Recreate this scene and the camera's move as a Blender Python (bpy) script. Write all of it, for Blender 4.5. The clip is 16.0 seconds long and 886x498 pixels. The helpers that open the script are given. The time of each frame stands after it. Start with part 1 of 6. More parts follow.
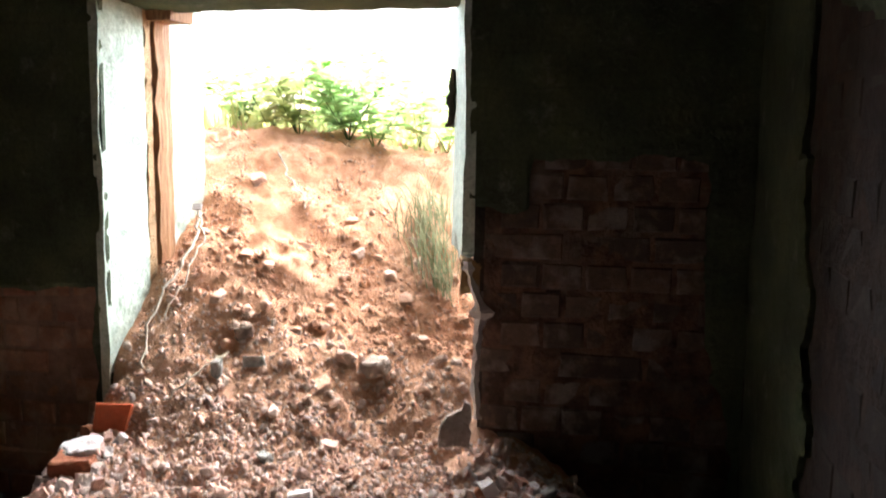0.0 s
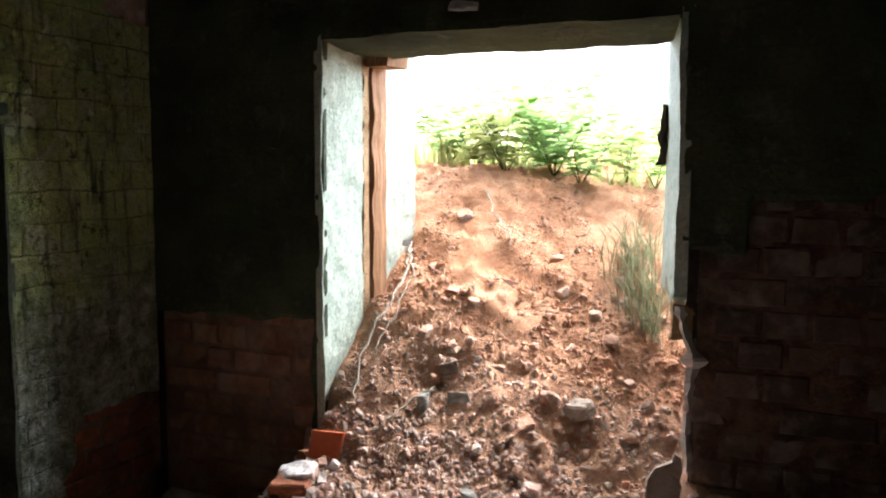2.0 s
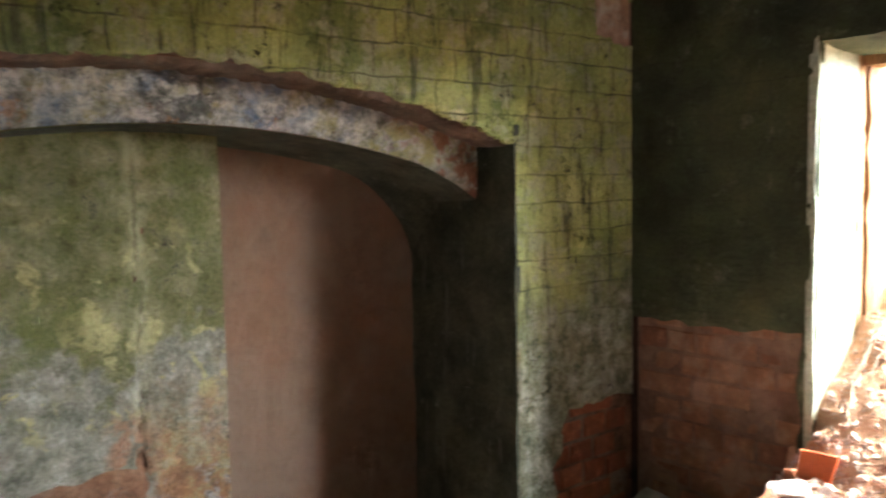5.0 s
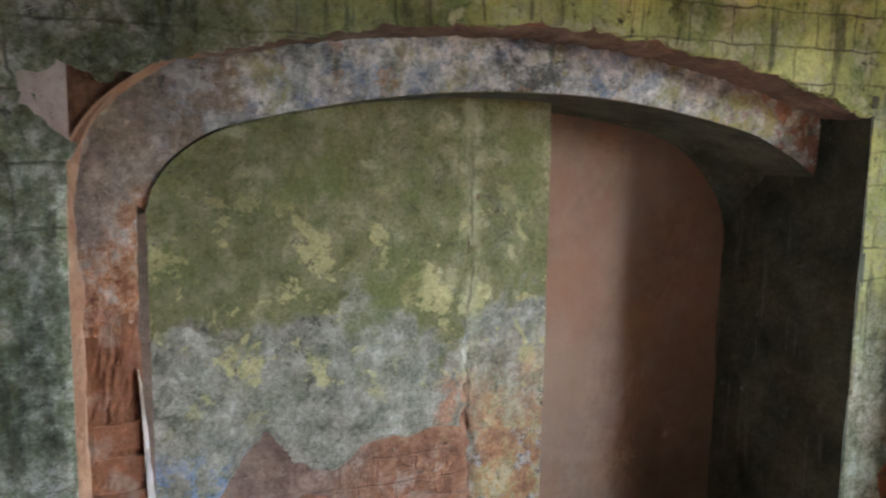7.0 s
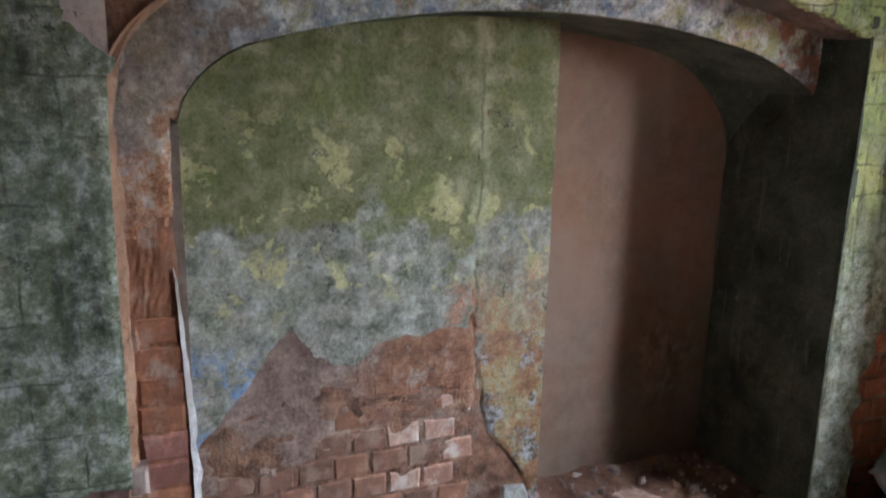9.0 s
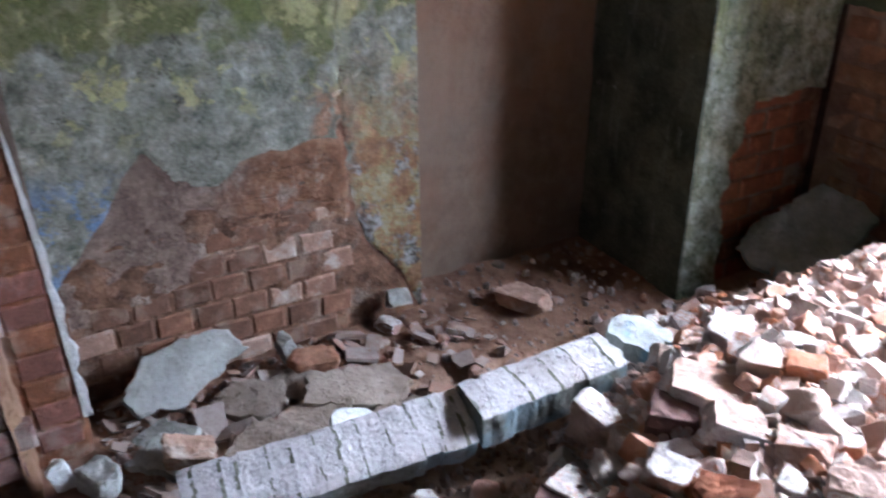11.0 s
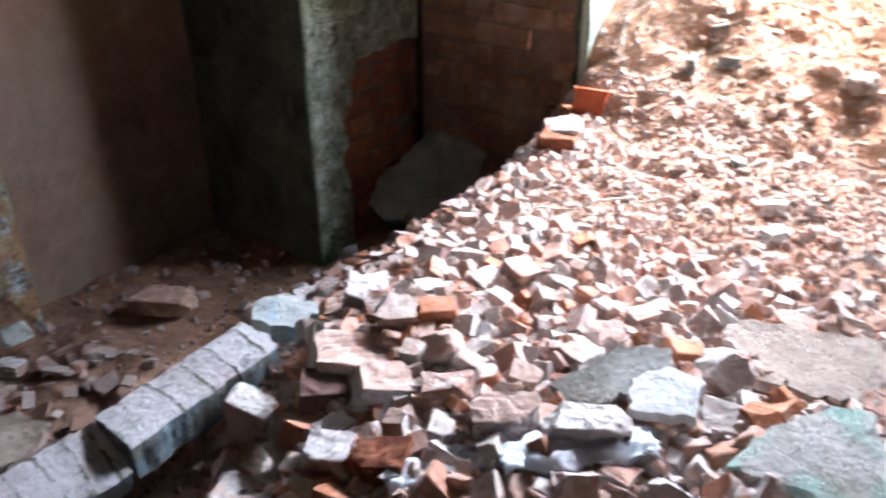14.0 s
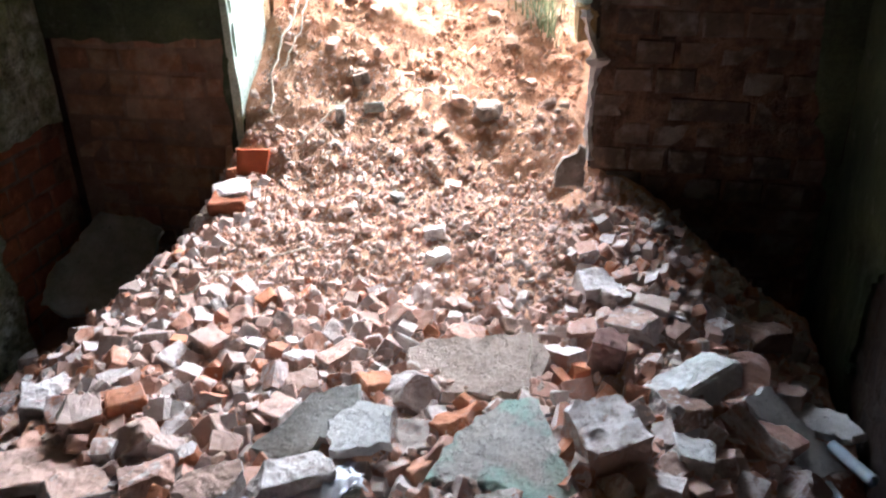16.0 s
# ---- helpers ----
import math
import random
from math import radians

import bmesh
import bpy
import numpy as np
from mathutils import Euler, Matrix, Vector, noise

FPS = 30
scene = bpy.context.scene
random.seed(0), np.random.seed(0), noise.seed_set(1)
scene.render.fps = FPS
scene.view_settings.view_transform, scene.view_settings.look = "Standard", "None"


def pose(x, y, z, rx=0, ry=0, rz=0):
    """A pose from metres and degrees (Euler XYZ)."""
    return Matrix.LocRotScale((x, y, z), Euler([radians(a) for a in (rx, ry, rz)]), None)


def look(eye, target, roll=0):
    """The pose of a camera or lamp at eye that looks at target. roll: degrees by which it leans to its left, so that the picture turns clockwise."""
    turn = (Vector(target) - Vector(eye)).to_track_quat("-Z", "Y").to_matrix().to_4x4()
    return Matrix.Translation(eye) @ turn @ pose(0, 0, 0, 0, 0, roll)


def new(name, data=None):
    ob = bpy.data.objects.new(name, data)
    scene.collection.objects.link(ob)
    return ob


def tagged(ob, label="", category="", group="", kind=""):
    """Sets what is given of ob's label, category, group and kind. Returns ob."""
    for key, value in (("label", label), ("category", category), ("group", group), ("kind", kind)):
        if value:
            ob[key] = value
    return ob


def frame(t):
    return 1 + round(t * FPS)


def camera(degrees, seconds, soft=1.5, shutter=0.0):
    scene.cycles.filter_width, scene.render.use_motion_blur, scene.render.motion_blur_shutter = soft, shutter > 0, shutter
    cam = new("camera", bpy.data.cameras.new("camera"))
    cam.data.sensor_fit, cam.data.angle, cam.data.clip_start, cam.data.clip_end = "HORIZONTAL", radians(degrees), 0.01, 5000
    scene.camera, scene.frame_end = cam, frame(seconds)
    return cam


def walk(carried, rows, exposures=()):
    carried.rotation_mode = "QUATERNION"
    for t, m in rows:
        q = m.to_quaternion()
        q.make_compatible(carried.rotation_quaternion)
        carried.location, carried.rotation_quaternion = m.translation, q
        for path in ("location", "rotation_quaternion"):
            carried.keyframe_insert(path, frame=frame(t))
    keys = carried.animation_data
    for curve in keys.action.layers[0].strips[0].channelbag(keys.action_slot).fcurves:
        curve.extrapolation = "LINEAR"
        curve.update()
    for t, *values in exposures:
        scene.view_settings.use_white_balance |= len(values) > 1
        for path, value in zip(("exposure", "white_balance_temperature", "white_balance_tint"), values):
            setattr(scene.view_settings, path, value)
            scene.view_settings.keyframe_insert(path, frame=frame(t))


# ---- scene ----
cam = camera(56.05, 16.0, soft=1.9, shutter=0.5)
# seconds, eye, yaw, pitch, lean
ROWS = [
    (0.0, -0.003, -0.002, 1.499, 10.71, -7.36, 0.78),
    (0.5, -0.004, 0.011, 1.519, 11.90, -5.15, 0.08),
    (1.0, -0.018, 0.015, 1.534, 14.77, -4.66, -0.88),
    (1.5, -0.038, 0.017, 1.537, 19.61, -4.89, -1.00),
    (2.0, -0.030, 0.011, 1.533, 24.44, -5.55, 0.24),
    (2.5, -0.036, -0.007, 1.532, 25.35, -5.77, -0.13),
    (3.0, -0.060, -0.076, 1.543, 27.16, -4.76, -1.74),
    (3.5, -0.110, -0.150, 1.553, 29.86, -5.08, -1.37),
    (4.0, -0.141, -0.161, 1.547, 38.15, -5.21, -1.13),
    (4.5, -0.149, -0.160, 1.535, 45.85, -4.64, -0.64),
    (5.0, -0.189, -0.185, 1.526, 52.03, -4.46, -1.03),
    (5.2, -0.202, -0.197, 1.522, 54.21, -4.44, -1.42),
    (7.3, -0.442, -0.487, 1.615, 67.64, -8.46, 1.67),
    (7.5, -0.416, -0.500, 1.617, 68.08, -8.44, 2.04),
    (8.0, -0.346, -0.537, 1.601, 67.15, -10.25, 2.10),
    (8.2, -0.324, -0.555, 1.594, 66.41, -10.24, 1.55),
    (10.3, -0.274, -0.377, 1.656, 68.76, -24.61, 0.61),
    (10.5, -0.284, -0.367, 1.650, 67.35, -25.63, 0.08),
    (11.0, -0.310, -0.335, 1.626, 61.20, -28.01, -0.36),
    (11.5, -0.332, -0.301, 1.607, 57.38, -30.47, -0.82),
    (12.0, -0.346, -0.282, 1.601, 55.90, -31.08, 0.30),
    (12.5, -0.355, -0.261, 1.596, 54.73, -30.85, 0.23),
    (13.0, -0.353, -0.232, 1.590, 48.80, -30.55, 0.29),
    (13.5, -0.336, -0.203, 1.595, 42.84, -30.14, -0.06),
    (14.0, -0.305, -0.181, 1.604, 35.80, -30.10, -0.05),
    (14.5, -0.261, -0.175, 1.607, 27.51, -29.59, 0.64),
    (15.0, -0.223, -0.173, 1.615, 22.40, -29.50, -1.20),
    (15.5, -0.196, -0.174, 1.624, 17.13, -29.13, -1.52),
    (16.0, -0.187, -0.180, 1.649, 14.08, -27.04, -1.17),
]
EXPOSURES = [(0.0, 3.1, 6250, 10), (0.5, 2.65, 6200, 10), (1.0, 2.4, 6200, 10), (2.0, 2.6, 6200, 10), (2.5, 2.85, 6200, 10), (3.5, 3.3, 6000, 10), (4.0, 3.65, 6200, 10), (4.5, 4.6, 6500, 10), (5.0, 5.0, 6700, 10),
             (7.5, 5.3, 5850, 10), (8.2, 5.15, 5750, 10), (10.5, 4.9, 5500, 13), (11.0, 4.75, 5400, 13), (12.5, 4.6, 5450, 13), (14.0, 4.3, 5550, 12), (15.0, 4.05, 5600, 12), (16.0, 3.7, 5750, 11)]
walk(cam, [(t, pose(x, y, z, 90 + pitch, 0, yaw) @ pose(0, 0, 0, 0, 0, lean)) for t, x, y, z, yaw, pitch, lean in ROWS], EXPOSURES)

# ---- sky and sun: bright overcast day, seen only through the doorway ----
world = bpy.data.worlds.new("sky")
scene.world = world
world.use_nodes = True
wn, wl = world.node_tree.nodes, world.node_tree.links
sky = wn.new("ShaderNodeTexSky")
sky.sky_type, sky.sun_disc = "NISHITA", False
SUN_EL, SUN_AZ = 56.0, 2.0
sky.sun_elevation, sky.sun_rotation = radians(SUN_EL), radians(SUN_AZ)
sky.dust_density, sky.ozone_density = 4.0, 0.6
wl.new(sky.outputs["Color"], wn["Background"].inputs["Color"])
wn["Background"].inputs["Strength"].default_value = 0.15
sun_data = bpy.data.lights.new("sun", "SUN")
sun_data.energy, sun_data.angle, sun_data.color = 2.1, radians(60), (1.0, 0.96, 0.9)
sun = new("sun", sun_data)
sun.matrix_world = look((-0.75, 9.0, 11.0), (-1.0, 2.0, 0.6))
# the low sky's light in the doorway
door_sky = bpy.data.lights.new("door_sky", "AREA")
door_sky.shape, door_sky.size, door_sky.size_y = "RECTANGLE", 15.0, 6.0
door_sky.energy, door_sky.color = 1230.0, (0.86, 0.93, 1.0)
door_lamp = new("door_sky", door_sky)
door_lamp.matrix_world = look((-0.4, 7.8, 4.65), (-0.75, 1.6, 2.4))

# ---- materials ----
class Nodes:
    """A small helper to write a node material."""

    def __init__(self, name):
        self.mat = bpy.data.materials.new(name)
        self.mat.use_nodes = True
        self.tree = self.mat.node_tree
        self.bsdf = self.tree.nodes["Principled BSDF"]
        self.tc = self.tree.nodes.new("ShaderNodeTexCoord")
        self.pos = self.tree.nodes.new("ShaderNodeNewGeometry").outputs["Position"]

    def add(self, kind, **values):
        node = self.tree.nodes.new(kind)
        for k, v in values.items():
            if k in node.inputs:
                self.set(node.inputs[k], v)
        return node

    def set(self, socket, v):
        if isinstance(v, bpy.types.NodeSocket):
            self.tree.links.new(v, socket)
        elif isinstance(v, tuple) and len(v) == 3 and socket.type == "RGBA":
            socket.default_value = (*v, 1)
        else:
            socket.default_value = v

    def noise(self, scale, detail=6.0, rough=0.6, vec=None, distortion=0.0):
        n = self.add("ShaderNodeTexNoise", Scale=scale, Detail=detail, Roughness=rough, Distortion=distortion)
        self.set(n.inputs["Vector"], vec if vec is not None else self.pos)
        return n.outputs["Fac"]

    def ramp(self, fac, *stops):
        n = self.add("ShaderNodeValToRGB")
        self.set(n.inputs["Fac"], fac)
        els = n.color_ramp.elements
        while len(els) < len(stops):
            els.new(0.5)
        for e, (p, c) in zip(els, stops):
            e.position = p
            e.color = (c, c, c, 1) if isinstance(c, (int, float)) else (*c, 1)
        return n.outputs["Color"]

    def mix(self, fac, a, b, mode="MIX"):
        n = self.tree.nodes.new("ShaderNodeMix")
        n.data_type, n.blend_type = "RGBA", mode
        self.set(n.inputs[0], fac)
        self.set(n.inputs[6], a)
        self.set(n.inputs[7], b)
        return n.outputs[2]

    def math(self, op, a, b=0.0):
        n = self.tree.nodes.new("ShaderNodeMath")
        n.operation = op
        self.set(n.inputs[0], a)
        self.set(n.inputs[1], b)
        return n.outputs[0]

    def axis(self, k):
        n = self.add("ShaderNodeSeparateXYZ")
        self.set(n.inputs[0], self.pos)
        return n.outputs[k]

    def stretch(self, sx, sy, sz):
        n = self.tree.nodes.new("ShaderNodeMapping")
        self.set(n.inputs["Vector"], self.pos)
        n.inputs["Scale"].default_value = (sx, sy, sz)
        return n.outputs[0]

    def between(self, v, lo, hi):
        n = self.tree.nodes.new("ShaderNodeMapRange")
        n.interpolation_type = "SMOOTHSTEP"
        self.set(n.inputs[0], v)
        n.inputs[1].default_value, n.inputs[2].default_value = lo, hi
        return n.outputs[0]

    def pits(self, col, dark, scale=24.0, lo=0.56, hi=0.63, much=0.8):
        """Clusters of small dark losses."""
        where = self.ramp(self.noise(3.7, 4, 0.6), (0.40, 0.25), (0.62, 1.0))
        spots = self.ramp(self.noise(scale, 10, 0.85), (lo, 0.0), (hi, much))
        grain = self.ramp(self.noise(75, 10, 0.8), (0.38, 0.62), (0.5, 1.0), (0.62, 1.3))
        col = self.mix(0.65, col, grain, "MULTIPLY")
        return self.mix(self.math("MULTIPLY", where, spots), col, dark)

    def courses(self, long, tall, rise=0.0):
        """Lines of block courses that ghost through the plaster of an upright wall."""
        c = self.tree.nodes.new("ShaderNodeCombineXYZ")
        wob = self.math("MULTIPLY", self.noise(7, 4), 0.035)
        self.set(c.inputs[0], self.math("ADD", self.math("ADD", self.axis(0), self.axis(1)), wob))
        self.set(c.inputs[1], self.math("ADD", self.math("SUBTRACT", self.axis(2), rise), wob))
        b = self.add("ShaderNodeTexBrick", Scale=1.0)
        self.set(b.inputs["Vector"], c.outputs[0])
        b.inputs["Mortar Size"].default_value = 0.005
        b.inputs["Mortar Smooth"].default_value = 0.8
        b.inputs["Brick Width"].default_value = long
        b.inputs["Row Height"].default_value = tall
        return b.outputs["Fac"]

    def coat(self, r, lo, hi):
        """Where a broken piece is still caked with mortar: the faces on one side of it, chosen by its own random number."""
        c = self.tree.nodes.new("ShaderNodeCombineXYZ")
        for k, (a, b) in enumerate(((41.0, 0.0), (67.0, 1.3), (93.0, 2.1))):
            self.set(c.inputs[k], self.math("SINE", self.math("ADD", self.math("MULTIPLY", r, a), b)))
        d = self.tree.nodes.new("ShaderNodeVectorMath")
        d.operation = "DOT_PRODUCT"
        self.set(d.inputs[0], self.tc.outputs["Normal"])
        self.set(d.inputs[1], c.outputs[0])
        rag = self.math("MULTIPLY", self.math("SUBTRACT", self.noise(26, 8, 0.75), 0.5), 2.2)
        return self.between(self.math("ADD", d.outputs["Value"], rag), lo, hi)

    def chance(self):
        return self.tree.nodes.new("ShaderNodeObjectInfo").outputs["Random"]

    def island(self):
        return self.tree.nodes.new("ShaderNodeNewGeometry").outputs["Random Per Island"]

    def done(self, color, rough=0.9, bump=None, depth=0.01, spec=0.25):
        self.set(self.bsdf.inputs["Base Color"], color)
        self.set(self.bsdf.inputs["Roughness"], rough)
        self.bsdf.inputs["Specular IOR Level"].default_value = spec
        if bump is not None:
            b = self.add("ShaderNodeBump", Strength=0.9, Distance=depth)
            self.set(b.inputs["Height"], bump)
            self.tree.links.new(b.outputs["Normal"], self.bsdf.inputs["Normal"])
        return self.mat


def plaster_green():
    """Mossy green limewash on damp plaster: front walls."""
    n = Nodes("mossy_green_plaster")
    big, mid, fine = n.noise(2.2, 5), n.noise(11, 12, 0.74), n.noise(60, 8, 0.75)
    streak = n.noise(3.0, 8, 0.7, n.stretch(7, 7, 0.8))
    col = n.ramp(big, (0.36, (0.17, 0.22, 0.08)), (0.5, (0.36, 0.41, 0.15)), (0.64, (0.48, 0.51, 0.22)))
    col = n.mix(n.ramp(mid, (0.50, 0.0), (0.57, 0.65)), col, (0.37, 0.385, 0.26))
    col = n.mix(n.ramp(streak, (0.54, 0.0), (0.62, 0.7)), col, (0.055, 0.065, 0.034))
    damp = n.between(n.math("ADD", n.axis(2), n.math("MULTIPLY", big, 0.9)), 1.75, 1.15)
    south = n.between(n.axis(1), 0.5, -0.4)
    grey = n.ramp(n.noise(15, 12, 0.78), (0.40, (0.032, 0.035, 0.031)), (0.47, (0.095, 0.103, 0.09)), (0.53, (0.185, 0.195, 0.172)), (0.60, (0.40, 0.405, 0.385)))
    col = n.mix(n.math("MULTIPLY", n.math("MAXIMUM", damp, south), 0.8), col, grey)
    pier = n.math("MULTIPLY", n.between(n.axis(1), 1.2, 1.6), damp)
    col = n.mix(n.math("MULTIPLY", pier, 0.75), col, n.ramp(n.noise(15, 12, 0.78), (0.38, (0.12, 0.12, 0.08)), (0.48, (0.27, 0.28, 0.19)), (0.60, (0.45, 0.455, 0.36))))
    wide = n.between(n.axis(1), 0.45, 0.25)
    lines = n.mix(wide, n.courses(0.150, 0.098), n.courses(0.225, 0.137, 0.040))
    seen = n.math("MAXIMUM", n.ramp(n.noise(4.5, 6, 0.7), (0.42, 0.1), (0.58, 0.75)), n.math("MULTIPLY", n.math("MULTIPLY", n.between(n.axis(2), 1.6, 1.85), n.between(n.axis(1), 0.3, 0.9)), n.ramp(mid, (0.42, 0.1), (0.56, 0.6))))
    col = n.mix(n.math("MULTIPLY", lines, n.math("MULTIPLY", seen, n.math("SUBTRACT", 1.0, n.math("MULTIPLY", pier, 0.8)))), col, (0.05, 0.052, 0.035))
    col = n.pits(col, (0.03, 0.034, 0.024), 20.0, 0.555, 0.59, 0.9)
    chips = n.ramp(n.noise(20, 10, 0.85), (0.54, 1.0), (0.60, 0.0))
    relief = n.math("ADD", n.math("ADD", n.math("MULTIPLY", n.ramp(mid, (0.47, 0.0), (0.55, 1.0)), 0.35), n.math("MULTIPLY", chips, 0.5)), n.math("MULTIPLY", fine, 0.25))
    return n.done(col, 0.93, n.math("SUBTRACT", relief, n.math("MULTIPLY", lines, 0.20)), 0.019)


def plaster_niche():
    """Back panel of the alcove: olive, yellow and blue-grey flaking limewash."""
    n = Nodes("flaking_alcove_plaster")
    big, mid, fine = n.noise(3.0, 6, 0.6), n.noise(11, 12, 0.74), n.noise(60, 8, 0.75)
    spots = n.noise(6.0, 10, 0.66, distortion=0.3)
    z = n.axis(2)
    col = n.ramp(mid, (0.38, (0.105, 0.108, 0.042)), (0.47, (0.17, 0.17, 0.072)), (0.55, (0.235, 0.225, 0.115)), (0.64, (0.33, 0.31, 0.19)))
    low = n.between(n.math("ADD", z, n.math("MULTIPLY", n.math("SUBTRACT", big, 0.5), 1.3)), 1.28, 0.86)
    low = n.ramp(n.math("ADD", low, n.math("MULTIPLY", n.math("SUBTRACT", mid, 0.5), 1.2)), (0.30, 0.0), (0.62, 1.0))
    col = n.mix(low, col, n.ramp(n.noise(15, 13, 0.78), (0.38, (0.12, 0.12, 0.088)), (0.46, (0.215, 0.21, 0.165)), (0.54, (0.30, 0.29, 0.235)), (0.62, (0.42, 0.40, 0.345))))
    band = n.math("MULTIPLY", n.between(z, 0.72, 0.92), n.between(z, 1.55, 1.25))
    mask = n.math("MULTIPLY", n.ramp(spots, (0.55, 0.0), (0.58, 1.0)), band)
    col = n.mix(n.math("MULTIPLY", mask, 0.8), col, (0.46, 0.42, 0.20))
    moss = n.math("MULTIPLY", n.ramp(n.noise(4.2, 8, 0.65), (0.53, 0.0), (0.62, 0.7)), n.between(z, 0.80, 1.0))
    col = n.mix(moss, col, (0.15, 0.165, 0.055))
    right = n.between(n.math("ADD", n.axis(1), n.math("MULTIPLY", n.math("SUBTRACT", mid, 0.5), 0.2)), 0.59, 0.64)
    ochre = n.math("MULTIPLY", right, n.between(n.math("ADD", z, n.math("MULTIPLY", mid, 0.8)), 1.46, 0.95))
    bare = n.ramp(n.noise(9, 12, 0.78), (0.40, (0.22, 0.10, 0.045)), (0.48, (0.33, 0.165, 0.075)), (0.53, (0.34, 0.25, 0.11)), (0.61, (0.40, 0.35, 0.24)))
    col = n.mix(n.math("MULTIPLY", ochre, 0.9), col, bare)
    scab = n.math("MULTIPLY", n.math("MULTIPLY", right, n.between(z, 0.72, 0.58)), n.ramp(n.noise(8, 8, 0.7), (0.5, 0.0), (0.56, 0.85)))
    col = n.mix(scab, col, n.ramp(n.noise(30, 8, 0.75), (0.45, (0.07, 0.065, 0.06)), (0.55, (0.38, 0.38, 0.38))))
    near_seam = n.math("MULTIPLY", n.between(n.math("ABSOLUTE", n.math("SUBTRACT", n.axis(1), 0.56)), 0.10, 0.03), n.between(z, 0.95, 0.78))
    col = n.mix(n.math("MULTIPLY", near_seam, n.ramp(n.noise(11, 8, 0.7), (0.46, 0.0), (0.54, 0.9))), col, (0.38, 0.20, 0.12))
    blue = n.math("MULTIPLY", n.between(n.axis(1), 0.0, -0.18), n.between(z, 0.78, 0.62))
    col = n.mix(n.math("MULTIPLY", blue, n.ramp(n.noise(9, 8, 0.7), (0.49, 0.0), (0.55, 0.8))), col, (0.16, 0.25, 0.43))
    col = n.pits(col, (0.055, 0.05, 0.034), 22.0, 0.56, 0.595, 0.95)
    joint = n.math("ABSOLUTE", n.math("SUBTRACT", n.math("ADD", n.axis(1), n.math("MULTIPLY", n.math("SUBTRACT", n.noise(5, 6, 0.7), 0.5), 0.09)), 0.60))
    pale = n.math("MULTIPLY", n.between(joint, 0.05, 0.01), n.math("MULTIPLY", n.ramp(n.noise(8, 6, 0.7), (0.45, 0.0), (0.55, 0.55)), n.between(z, 0.75, 0.9)))
    col = n.mix(pale, col, (0.44, 0.42, 0.26))
    joint = n.math("MULTIPLY", n.between(joint, 0.010, 0.003), n.math("MULTIPLY", n.between(z, 0.6, 0.75), n.ramp(n.noise(6, 5, 0.7), (0.42, 0.2), (0.55, 1.0))))
    col = n.mix(n.math("MULTIPLY", joint, 0.6), col, (0.09, 0.075, 0.04))
    chips = n.ramp(n.noise(17, 10, 0.85), (0.54, 1.0), (0.60, 0.0))
    relief = n.math("ADD", n.math("ADD", n.math("MULTIPLY", n.ramp(mid, (0.46, 0.0), (0.54, 1.0)), 0.4), n.math("MULTIPLY", chips, 0.5)), n.math("MULTIPLY", fine, 0.25))
    return n.done(col, 0.93, relief, 0.020)


